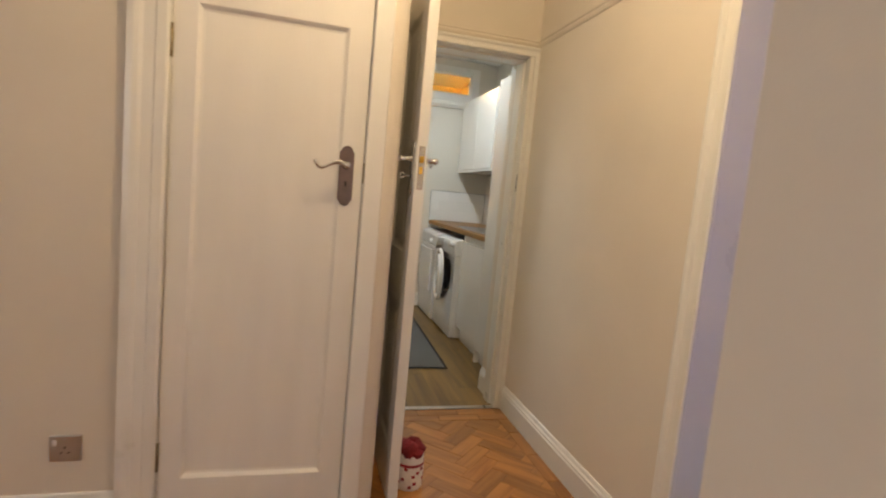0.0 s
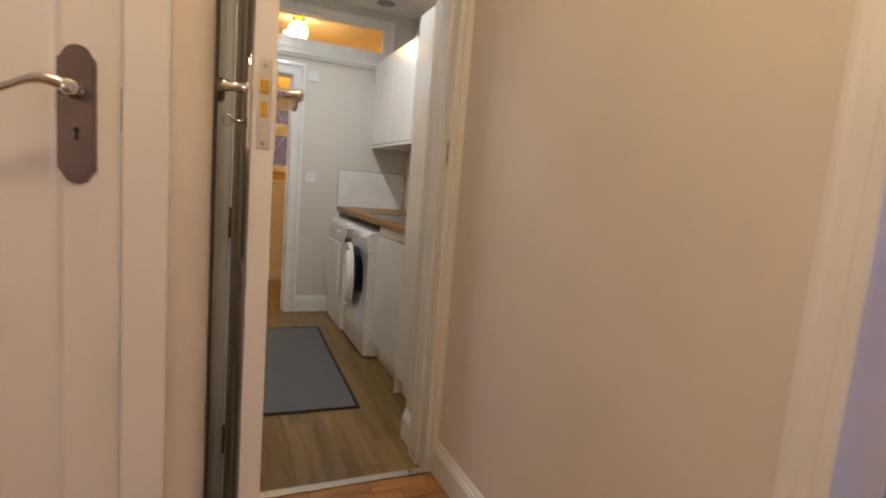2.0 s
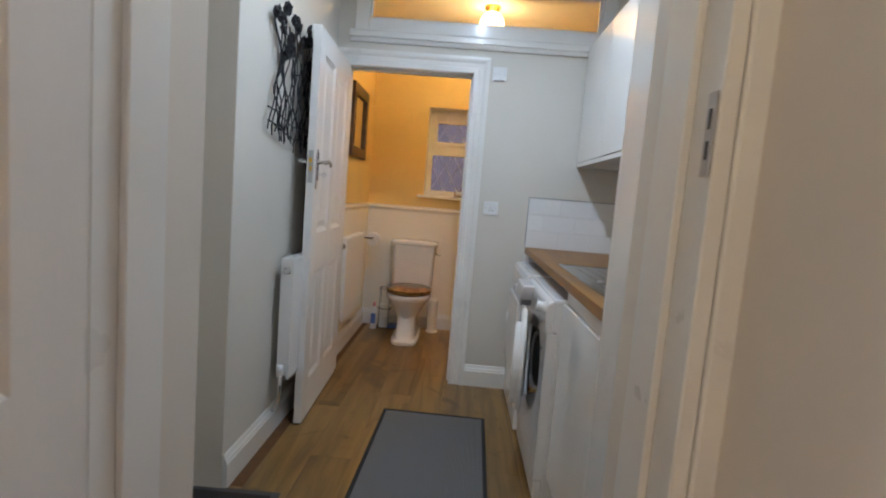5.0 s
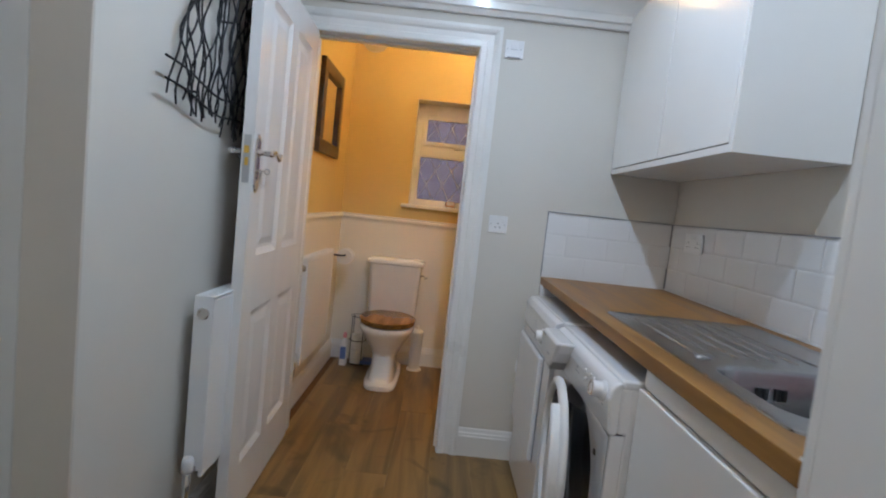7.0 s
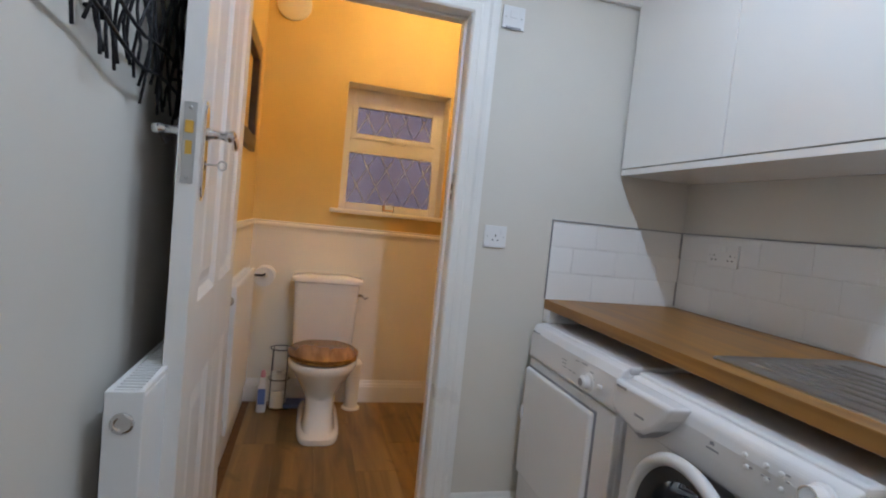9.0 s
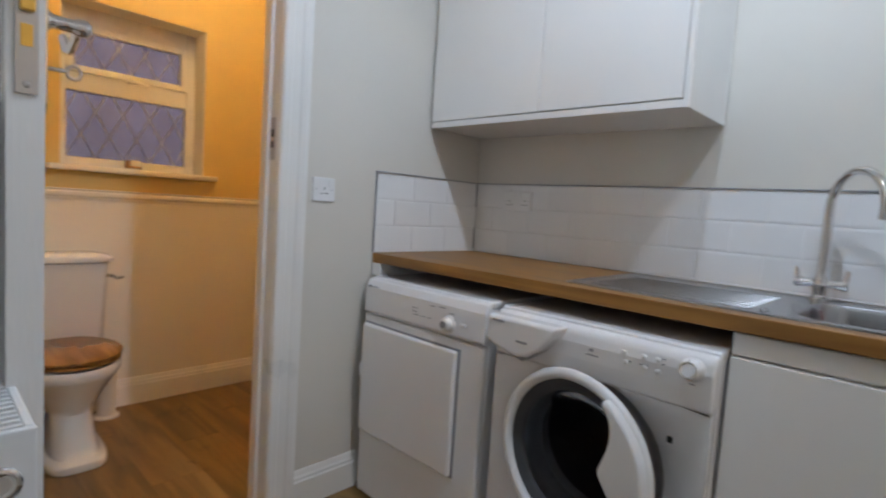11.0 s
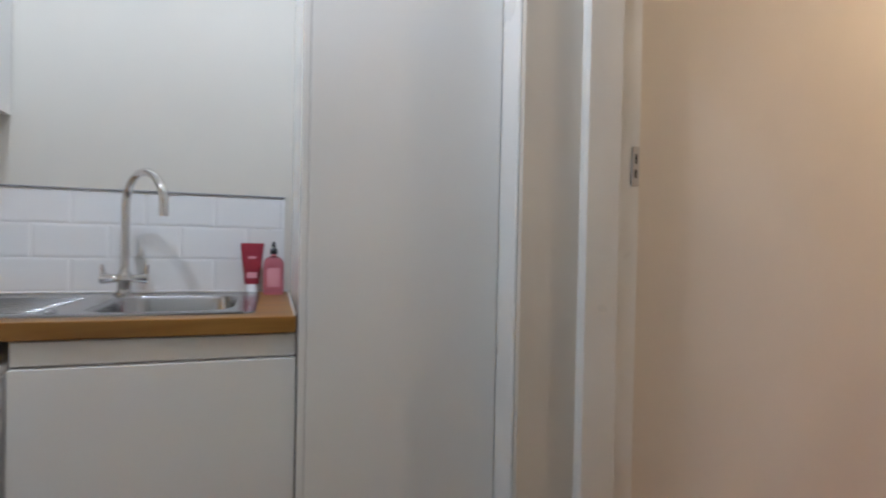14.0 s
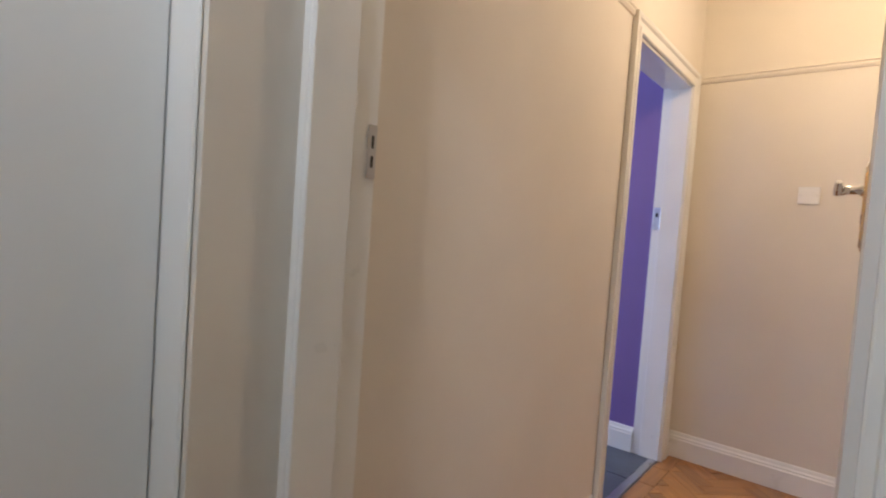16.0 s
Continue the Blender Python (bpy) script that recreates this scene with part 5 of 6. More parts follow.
# rug and doormat
rug = thing("rug", pose(0.782, 4.203, 0), "flat grey woven runner with a black bound edge on the laminate", "rug")
hw, hl = 0.283, 0.744
part("weave", boxes(((-hw + 0.012, -hl + 0.012, 0.0005), (hw - 0.012, hl - 0.012, 0.0075)), b=0.002), RUG, rug)
bm = boxes(((-hw, -hl, 0.0005), (-hw + 0.019, hl, 0.0095)), ((hw - 0.019, -hl, 0.0005), (hw, hl, 0.0095)), ((-hw + 0.019, -hl, 0.0005), (hw - 0.019, -hl + 0.019, 0.0095)), ((-hw + 0.019, hl - 0.019, 0.0005), (hw - 0.019, hl, 0.0095)), b=0.003)
part("binding", bm, BLACKCLOTH, rug, "black bound edge")
rug.rotation_euler.z = radians(-1.5)
dm = thing("doormat", pose(0.02, 3.775, 0), "dark brown rubber backed doormat at the garage door", "doormat")
part("pile", boxes(((-0.16, -0.27, 0.0005), (0.195, 0.27, 0.009)), b=0.003), MATPILE, dm)
part("border", boxes(((-0.19, -0.3, 0.0005), (-0.16, 0.3, 0.006)), ((0.195, -0.3, 0.0005), (0.225, 0.3, 0.006)), ((-0.16, -0.3, 0.0005), (0.195, -0.27, 0.006)), ((-0.16, 0.27, 0.0005), (0.195, 0.3, 0.006)), b=0.002), RUBBER, dm, "black rubber border")

# ceiling vent
cv = thing("ceiling_vent", pose(1.53, 5.18, T), "round pale plastic vent on the utility ceiling", "vent")
bm = bmesh.new()
lathe(bm, [(0.1, 0), (0.1, -0.012), (0.085, -0.02), (0.08, -0.02)], n=32, caps=False)
part("rim", bm, PLASTIC, cv, smooth=40)
bm = bmesh.new()
lathe(bm, [(0.001, -0.034), (0.06, -0.032), (0.072, -0.024), (0.06, -0.016), (0.001, -0.014)], n=32)
part("disc", bm, PLASTIC_GREY, cv, "grey centre disc", smooth=40)


# things in the toilet
wcp = thing("toilet", pose(0.478, 6.8, 0), "white close-coupled toilet with a polished wooden seat, lid down", "toilet")


def oval(cx, cy, a, c, z, n=28, flat=0.0):
    """An oval whose back half is squared off by flat."""
    out = []
    for k in range(n):
        t = 2 * math.pi * k / n
        x, y = math.cos(t), math.sin(t)
        if y > 0 and flat:
            x = math.copysign(abs(x) ** (1 - flat), x)
            y = abs(y) ** (1 - flat)
        out.append((cx + a * x, cy + c * y, z))
    return out


def blunt(a, c, z, n=28):
    """A rounded rectangle with as many corners as an oval."""
    out = []
    for k in range(n):
        t = 2 * math.pi * k / n
        x, y = math.cos(t), math.sin(t)
        out.append((a * math.copysign(abs(x) ** 0.5, x), -0.32 + c * math.copysign(abs(y) ** 0.5, y), z))
    return out


bm = bmesh.new()
loops(bm, [blunt(0.11, 0.295, 0.0), blunt(0.114, 0.3, 0.01), blunt(0.112, 0.296, 0.03), blunt(0.106, 0.284, 0.036), blunt(0.09, 0.255, 0.04), blunt(0.084, 0.235, 0.07), blunt(0.078, 0.2, 0.13), blunt(0.078, 0.17, 0.19), oval(0, -0.335, 0.098, 0.17, 0.215, flat=0.1), oval(0, -0.36, 0.135, 0.192, 0.285), oval(0, -0.375, 0.172, 0.215, 0.345), oval(0, -0.375, 0.182, 0.225, 0.36), oval(0, -0.375, 0.184, 0.227, 0.385), oval(0, -0.375, 0.175, 0.22, 0.395), oval(0, -0.375, 0.14, 0.18, 0.393), oval(0, -0.375, 0.11, 0.15, 0.33), oval(0, -0.36, 0.05, 0.07, 0.25)])
part("bowl", bm, CERAMIC, wcp, smooth=50)
part("back_shelf", boxes(((-0.11, -0.2, 0.3), (0.11, -0.02, 0.4)), b=0.02, seg=3), CERAMIC, wcp, smooth=50)
bm = bmesh.new()
loops(bm, [rrect(-0.165, 0.165, -0.165, 0.0, 0.03, 0.4), rrect(-0.172, 0.172, -0.17, 0.0, 0.03, 0.42), rrect(-0.185, 0.185, -0.175, 0.0, 0.03, 0.765), rrect(-0.185, 0.185, -0.175, 0.0, 0.03, 0.772)])
cs = part("cistern", bm, CERAMIC, wcp, smooth=40)
bm = bmesh.new()
loops(bm, [rrect(-0.19, 0.19, -0.178, 0.002, 0.03, 0.77), rrect(-0.203, 0.203, -0.188, 0.004, 0.03, 0.776), rrect(-0.205, 0.205, -0.19, 0.004, 0.03, 0.795), rrect(-0.2, 0.2, -0.185, 0.002, 0.03, 0.803), rrect(-0.17, 0.17, -0.16, -0.02, 0.03, 0.81), rrect(-0.14, 0.14, -0.14, -0.04, 0.02, 0.815)])
part("cistern_lid", bm, CERAMIC, cs, smooth=40)
bm = bmesh.new()
tube(bm, [(0.18, -0.13, 0.705), (0.205, -0.13, 0.705), (0.21, -0.15, 0.705), (0.215, -0.2, 0.7), (0.235, -0.215, 0.708)], [0.008, 0.008, 0.007, 0.006, 0.007], 10)
part("flush_lever", bm, CHROME, cs, "chrome flush lever", smooth=50)
for z0, z1, grow, nm in ((0.4, 0.418, 0.0, "seat"), (0.421, 0.438, 0.004, "lid")):
    bm = bmesh.new()
    a, c = 0.185 + grow, 0.222 + grow
    loops(bm, [oval(0, -0.375, a - 0.012, c - 0.012, z0), oval(0, -0.375, a, c, z0 + 0.005), oval(0, -0.375, a, c, z1 - 0.005), oval(0, -0.375, a - 0.008, c - 0.008, z1)])
    part(nm, bm, SEATWOOD, wcp, "polished brown wood", smooth=50)
for x in (-0.07, 0.07):
    bm = bmesh.new()
    lathe(bm, [(0.014, 0), (0.014, 0.035), (0.008, 0.04)], (x, -0.175, 0.4), n=14)
    part("seat_hinge", bm, CHROME, wcp, "chrome seat hinge")

# framed mirror
mr_ = thing("framed_mirror", pose(0.015, 6.15, 1.72), "mirror in a broad dark wooden frame on the amber wall", "mirror")
fy, fz = 0.265, 0.262
part("frame_board", boxes(((0.0, -fy, -fz), (0.03, fy, -fz + 0.075)), ((0.0, -fy, fz - 0.075), (0.03, fy, fz)), ((0.0, -fy, -fz + 0.075), (0.03, -fy + 0.075, fz - 0.075)), ((0.0, fy - 0.075, -fz + 0.075), (0.03, fy, fz - 0.075)), b=0.006, seg=2), DARKWOOD, mr_)
part("mirror_glass", boxes(((0.006, -fy + 0.07, -fz + 0.07), (0.012, fy - 0.07, fz - 0.07))), MIRROR, mr_, "silvered mirror glass")

# roll holder and roll
rh = thing("toilet_roll_holder", pose(0.023, 6.44, 0.82), "dark iron holder with a white toilet roll", "toilet roll holder")
bm = bmesh.new()
lathe(bm, [(0.026, 0), (0.026, 0.006), (0.012, 0.012)], (0, 0, 0), (1, 0, 0), 18)
tube(bm, [(0.01, 0, 0), (0.1, 0, 0), (0.105, 0.0, 0), (0.11, 0.03, 0.0), (0.11, 0.15, 0.0)], 0.006, 8)
part("arm", bm, IRON, rh)
bm = bmesh.new()
lathe(bm, [(0.02, 0.03), (0.052, 0.03), (0.054, 0.034), (0.054, 0.128), (0.052, 0.132), (0.02, 0.132)], (0.11, 0, -0.01), (0, 1, 0), 28, caps=False)
part("roll", bm, PAPER, rh, "white paper roll", smooth=50)

# stand with spare rolls
rs_ = thing("roll_stand", pose(0.245, 6.71, 0), "thin wire stand with a spare white roll on the floor", "roll stand")
bm = bmesh.new()
for a in range(4):
    c, s = 0.06 * math.cos(a * math.pi / 2 + 0.78), 0.06 * math.sin(a * math.pi / 2 + 0.78)
    tube(bm, [(c, s, 0.004), (c, s, 0.36)], 0.0026, 6)
for z in (0.006, 0.18, 0.36):
    tube(bm, [(0.06 * math.cos(k * math.pi / 10), 0.06 * math.sin(k * math.pi / 10), z) for k in range(21)], 0.0026, 6, False)
part("wire_frame", bm, IRON, rs_)
for z in (0.01, 0.115):
    bm = bmesh.new()
    lathe(bm, [(0.02, z), (0.049, z), (0.05, z + 0.004), (0.05, z + 0.096), (0.048, z + 0.1), (0.02, z + 0.1)], n=24, caps=False)
    part("roll", bm, PAPER, rs_, "white paper roll", smooth=50)

cb = thing("cleaner_bottle", pose(0.16, 6.66, 0), "white and blue cleaner bottle with a pink cap on the floor", "bottle")
bm = bmesh.new()
loops(bm, [rrect(-0.024, 0.024, -0.035, 0.035, 0.015, 0.0), rrect(-0.026, 0.026, -0.037, 0.037, 0.015, 0.01), rrect(-0.026, 0.026, -0.037, 0.037, 0.015, 0.13), rrect(-0.014, 0.014, -0.016, 0.016, 0.012, 0.19), rrect(-0.012, 0.012, -0.012, 0.012, 0.01, 0.2)])
part("bottle", bm, PLASTIC, cb, smooth=40)
bm = bmesh.new()
lathe(bm, [(0.014, 0.2), (0.014, 0.225), (0.008, 0.24)], n=14)
part("cap", bm, PINKLABEL, cb, "pink cap")
part("label", boxes(((-0.02, -0.0385, 0.05), (0.02, -0.0372, 0.14))), BLUE, cb, "blue label")
tb = thing("toilet_brush", pose(0.68, 6.71, 0), "cream toilet brush in a plain round holder", "toilet brush")
bm = bmesh.new()
lathe(bm, [(0.055, 0), (0.055, 0.008), (0.043, 0.016), (0.04, 0.03), (0.042, 0.26), (0.047, 0.27), (0.047, 0.285), (0.035, 0.3), (0.012, 0.31)], n=24)
part("holder", bm, PANEL, tb, smooth=40)
bm = bmesh.new()
lathe(bm, [(0.01, 0.31), (0.013, 0.318), (0.01, 0.33), (0.003, 0.334)], n=14)
part("knob", bm, PANEL, tb, smooth=40)
sc = thing("floor_scale", pose(0.38, 6.72, 0), "dark blue bathroom scale behind the toilet", "scale")
part("platform", boxes(((-0.1, -0.06, 0.01), (0.06, 0.06, 0.035)), b=0.008, seg=2), BLUE, sc)
part("feet", boxes(((-0.09, -0.05, 0), (-0.07, -0.03, 0.011)), ((0.03, -0.05, 0), (0.05, -0.03, 0.011)), ((-0.09, 0.03, 0), (-0.07, 0.05, 0.011)), ((0.03, 0.03, 0), (0.05, 0.05, 0.011))), BLACK, sc)

cj = thing("candle_jar", pose(0.82, 6.87, 1.216), "amber candle in a clear glass jar on the window board", "candle")
bm = bmesh.new()
lathe(bm, [(0.03, 0.002), (0.036, 0.0), (0.038, 0.006), (0.038, 0.07), (0.035, 0.07), (0.035, 0.01), (0.001, 0.008)], n=28, caps=False)
part("jar", bm, JARGLASS, cj, smooth=50)
bm = bmesh.new()
lathe(bm, [(0.034, 0.011), (0.034, 0.045), (0.003, 0.046)], n=24)
part("wax", bm, WAX, cj, "orange wax", smooth=40)
part("label", boxes(((-0.026, -0.0425, 0.018), (0.026, -0.0395, 0.048)), b=0.001), PAPER, cj, "pale label")

gl = thing("globe_light", pose(0.97, 6.12, T), "lit round opal glass globe on the toilet ceiling", "ceiling light")
bm = bmesh.new()
lathe(bm, [(0.06, 0), (0.06, -0.015), (0.045, -0.03), (0.04, -0.04)], n=28)
part("gallery", bm, BRASS, gl, "brass gallery", smooth=40)
bm = bmesh.new()
lathe(bm, [(0.09 * math.sin(math.pi * k / 20), -0.125 + 0.09 * math.cos(math.pi * k / 20)) for k in range(1, 20)], n=32)
part("globe", bm, GLOBE, gl, "glowing opal glass", smooth=180)
fan = thing("extractor_fan", pose(0.155, 6.83, 2.385), "round white extractor fan cover high on the amber wall", "fan")
bm = bmesh.new()
lathe(bm, [(0.1, 0), (0.1, 0.01), (0.09, 0.02), (0.075, 0.024)], (0, 0, 0), (0, -1, 0), 32, caps=False)
part("rim", bm, PANEL, fan, smooth=40)
bm = bmesh.new()
lathe(bm, [(0.075, 0.018), (0.075, 0.03), (0.06, 0.036), (0.001, 0.038)], (0, 0, 0), (0, -1, 0), 32)
part("cover", bm, PANEL, fan, smooth=40)

# things in the hall
tin = thing("doorstop_bag", pose(0.5, 2.06, 0) @ Matrix.Scale(1.18, 4), "red and white printed doorstop bag with dark red cloth", "doorstop")
bm = bmesh.new()
loops(bm, [oval(0, 0, 0.043, 0.04, 0.001), oval(0, 0, 0.047, 0.044, 0.008), oval(0, 0, 0.048, 0.045, 0.06), oval(0, 0, 0.046, 0.043, 0.125), oval(0, 0, 0.04, 0.038, 0.128)])
bg = part("bag", bm, PAPER, tin, "white printed fabric", smooth=40)
bm = bmesh.new()
for k in range(26):
    a = k * 2.4
    z = 0.015 + 0.075 * ((k * 7) % 26) / 26
    c, s = math.cos(a), math.sin(a)
    rbox(bm, (-0.006, -0.001, -0.005), (0.006, 0.001, 0.005), m=Matrix.Translation((0.0475 * c, 0.0445 * s, z)) @ Matrix.Rotation(a + math.pi / 2, 4, "Z"))
part("print", bm, RED, bg, "red printed marks")
bm = bmesh.new()
loops(bm, [oval(0, 0, 0.0485, 0.0455, 0.088), oval(0, 0, 0.0485, 0.0455, 0.098)], False)
part("band", bm, RED, bg, "red band")
bm = bmesh.new()
rnd = random.Random(3)
for k in range(6):
    a = k * 1.05
    p = Vector((0.02 * math.cos(a), 0.02 * math.sin(a), 0.12))
    q = p + Vector((0.012 * math.cos(a), 0.012 * math.sin(a), 0.03 + 0.03 * rnd.random()))
    tube(bm, [p, (p + q) / 2 + Vector((0, 0, 0.01)), q], [0.024, 0.03, 0.016], 8)
part("cloth", bm, DARKRED, tin, "dark red gathered cloth", smooth=60)

# things in the kitchen seen past the door
ku = thing("kitchen_unit", pose(2.35, 2.25, 0), "dark kitchen base unit with a pale worktop", "cabinet")
part("body", boxes(((0, 0.02, 0.1), (0.6, 0.57, 0.87)), b=0.002), PLASTIC_GREY, ku)
part("door", boxes(((0.002, 0, 0.11), (0.298, 0.019, 0.86)), b=0.002), PLASTIC_GREY, ku)
part("door", boxes(((0.302, 0, 0.11), (0.598, 0.019, 0.86)), b=0.002), PLASTIC_GREY, ku)
part("worktop", boxes(((-0.01, -0.02, 0.87), (0.61, 0.578, 0.91)), b=0.004), UNIT, ku)
part("plinth", boxes(((0, 0.05, 0), (0.6, 0.07, 0.1))), BLACK, ku)
wb = thing("waste_bin", pose(4.62, 2.9, 0), "tall black kitchen bin in the corner", "bin")
bm = bmesh.new()
lathe(bm, [(0.12, 0), (0.125, 0.02), (0.14, 0.55), (0.142, 0.56)], n=24)
part("bucket", bm, BLACK, wb, smooth=40)
bm = bmesh.new()
lathe(bm, [(0.142, 0.56), (0.145, 0.58), (0.12, 0.62), (0.04, 0.64)], n=24)
part("lid", bm, BLACK, wb, smooth=40)

# garage
G = -0.25
setting("wall_garage_north", boxes(((-4.0, 6.97, G), (-3.3, 7.1, 2.3)), ((-2.05, 6.97, G), (-0.3, 7.1, 2.3)), ((-3.3, 6.97, G), (-2.05, 7.1, 0.72)), ((-3.3, 6.97, 1.78), (-2.05, 7.1, 2.3))), MORTAR, "bare block garage wall with a window", "wall")
nb = thing("garden_bench", pose(-3.35, 6.12, G), "varnished pine slatted bench under the garage window", "bench")
for k in range(5):
    part("seat_slat", boxes(((0, 0.03 + k * 0.085, 0.42), (1.9, 0.1 + k * 0.085, 0.442)), b=0.004), PINE, nb)
for k in range(5):
    part("back_slat", boxes(((0, 0.475 + k * 0.012, 0.5 + k * 0.082), (1.9, 0.495 + k * 0.012, 0.56 + k * 0.082)), b=0.004), PINE, nb)
for x in (0.06, 1.78):
    part("leg", boxes(((x, 0.02, 0), (x + 0.06, 0.08, 0.42)), ((x, 0.42, 0), (x + 0.06, 0.474, 0.95)), ((x, 0.08, 0.36), (x + 0.06, 0.42, 0.42)), b=0.004), PINE, nb)
hm = thing("bicycle_helmet", pose(-2.12, 6.28, G + 0.442), "black and white bicycle helmet lying on the bench", "helmet")
bm = bmesh.new()
loops(bm, [oval(0, 0, 0.1, 0.14, 0.0), oval(0, 0, 0.115, 0.15, 0.03), oval(0, 0, 0.1, 0.135, 0.08), oval(0, 0, 0.06, 0.09, 0.115), oval(0, 0, 0.01, 0.02, 0.125)])
part("shell", bm, BLACK, hm, smooth=60)
for x in (-0.06, 0.0, 0.06):
    part("stripe", tube(bmesh.new(), [(x * 1.15, -0.15 + abs(x) * 0.3, 0.035), (x, -0.09, 0.085), (x * 0.8, 0.0, 0.122), (x, 0.08, 0.098)], 0.012, 8), PAPER, hm, "white rib", smooth=60)
gs = thing("steel_sink_unit", pose(-1.32, 5.0, G), "old steel sink top on a stand in the garage", "sink")
bm = bmesh.new()
loops(bm, [rrect(0, 0.9, 0, 0.5, 0.02, 0.42), rrect(0, 0.9, 0, 0.5, 0.02, 0.46), rrect(0.01, 0.89, 0.01, 0.49, 0.02, 0.462), rrect(0.12, 0.52, 0.07, 0.43, 0.06, 0.455), rrect(0.14, 0.5, 0.09, 0.41, 0.06, 0.3)])
part("top", bm, STEEL, gs, smooth=40)
part("bowl", boxes(((0.12, 0.07, 0.22), (0.52, 0.43, 0.42)), b=0.03, seg=2), STEEL, gs)
for x in (0.66, 0.82):
    part("leg", boxes(((x, 0.05, 0), (x + 0.04, 0.09, 0.42)), ((x, 0.41, 0), (x + 0.04, 0.45, 0.42))), ROOFWOOD, gs)
gb = thing("garden_roller_box", pose(-0.82, 4.55, G), "dark green plastic lawnmower hood with a carrying handle", "lawnmower")
bm = bmesh.new()
loops(bm, [rrect(-0.25, 0.25, -0.3, 0.3, 0.12, 0.04), rrect(-0.27, 0.27, -0.32, 0.32, 0.14, 0.08), rrect(-0.26, 0.26, -0.31, 0.31, 0.14, 0.22), rrect(-0.2, 0.2, -0.25, 0.25, 0.14, 0.33), rrect(-0.1, 0.1, -0.14, 0.14, 0.08, 0.375)])
part("hood", bm, GREENPLASTIC, gb, smooth=60)
bm = bmesh.new()
tube(bm, [(0.1, -0.24, 0.25), (0.12, -0.3, 0.32), (0.12, -0.12, 0.4), (0.1, -0.05, 0.35)], 0.014, 10)
part("handle", bm, GREENPLASTIC, gb, smooth=50)
bm = bmesh.new()
tube(bm, [(-0.22, 0.28, 0.2), (-0.1, 0.34, 0.33), (0.1, 0.33, 0.36), (0.22, 0.27, 0.3)], 0.006, 8)
part("cable", bm, BLACK, gb, "black cable")
for x, y in ((-0.25, -0.22), (0.25, -0.22), (-0.25, 0.22), (0.25, 0.22)):
    bm = bmesh.new()
    lathe(bm, [(0.06, -0.02), (0.07, -0.015), (0.07, 0.015), (0.06, 0.02)], (x, y, 0.07), (1, 0, 0), 20)
    part("wheel", bm, BLACK, gb)
sh = thing("shoe", pose(-1.95, 6.05, G), "dark trainer lying under the bench", "shoe", "shoes under the bench")
bm = bmesh.new()
loops(bm, [oval(0, 0, 0.045, 0.13, 0.0), oval(0, 0, 0.05, 0.14, 0.015), oval(0, 0.01, 0.045, 0.125, 0.05), oval(0, 0.05, 0.035, 0.07, 0.09)])
part("upper", bm, BLACK, sh, smooth=60)
bm = bmesh.new()
loops(bm, [oval(0, 0, 0.051, 0.142, 0.0), oval(0, 0, 0.053, 0.144, 0.018)])
part("sole", bm, PAPER, sh, "off-white sole")
copy_thing(sh, pose(-2.1, 6.0, G, 0, 0, 35))
copy_thing(sh, pose(-1.78, 6.1, G, 0, 0, -20))
setting("trim_garage_beam", boxes(((-4.0, 6.88, 1.84), (-0.3, 6.97, 1.9)), b=0.005), GLOSS, "white painted timber beam over the garage window", "beam")
setting("trim_garage_boarding", boxes(((-4.0, 6.93, 1.92), (-0.3, 6.97, 2.3))), ROOFWOOD, "dark brown boarding above the garage window", "boarding")
cab_ = thing("slack_cable", pose(-3.2, 6.85, 2.0), "black cable slung under the garage ceiling", "cable")
part("wire", tube(bmesh.new(), [(0.0, 0, 0.12), (0.4, 0, 0.03), (0.8, -0.01, -0.06), (1.1, 0, -0.09), (1.4, 0.04, -0.1)], 0.007, 8), BLACK, cab_)

# outside
for k in range(1):
    hg = thing("hedge", pose(-3.0, 10.2, -0.4), "sunlit green garden hedge beyond the garage window", "hedge")
    tw = bmesh.new()
    rnd = random.Random(9)
    for i in range(14):
        x = -2.6 + i * 0.4
        tube(tw, [(x, 0, 0), (x + rnd.uniform(-0.1, 0.1), rnd.uniform(-0.1, 0.1), 0.7), (x + rnd.uniform(-0.2, 0.2), 0, 1.4)], [0.03, 0.02, 0.008], 6)
    part("stems", tw, ROOFWOOD, hg)
    vs, fs_ = [], []
    for i in range(9000):
        x, z = rnd.uniform(-2.8, 2.8), rnd.random() ** 0.8 * 1.55 + 0.05
        y = rnd.uniform(-0.4, 0.4) * (1 - 0.3 * z / 1.6)
        z += 0.12 * math.sin(x * 3.1) + 0.07 * math.sin(x * 7.7)
        c, d = Vector((x, y, z)), 0.022 + 0.02 * rnd.random()
        u = Vector((rnd.uniform(-1, 1), rnd.uniform(-1, 1), rnd.uniform(-1, 1))).normalized()
        v = u.orthogonal().normalized()
        b0 = len(vs)
        vs += [c - u * d, c + v * d * 0.5, c + u * d, c - v * d * 0.5]
        fs_.append((b0, b0 + 1, b0 + 2, b0 + 3))
    me = bpy.data.meshes.new("leaves")
    me.from_pydata(vs, [], fs_)
    me.materials.append(HEDGE)
    lv = new("leaves", me)
    lv.parent = hg
    tagged(lv, kind="stuff")
setting("wall_garden", boxes(((-0.6, 8.3, -0.4), (3.2, 8.5, 2.6))), BRICKWALL, "violet grey garden wall close behind the toilet window", "wall")

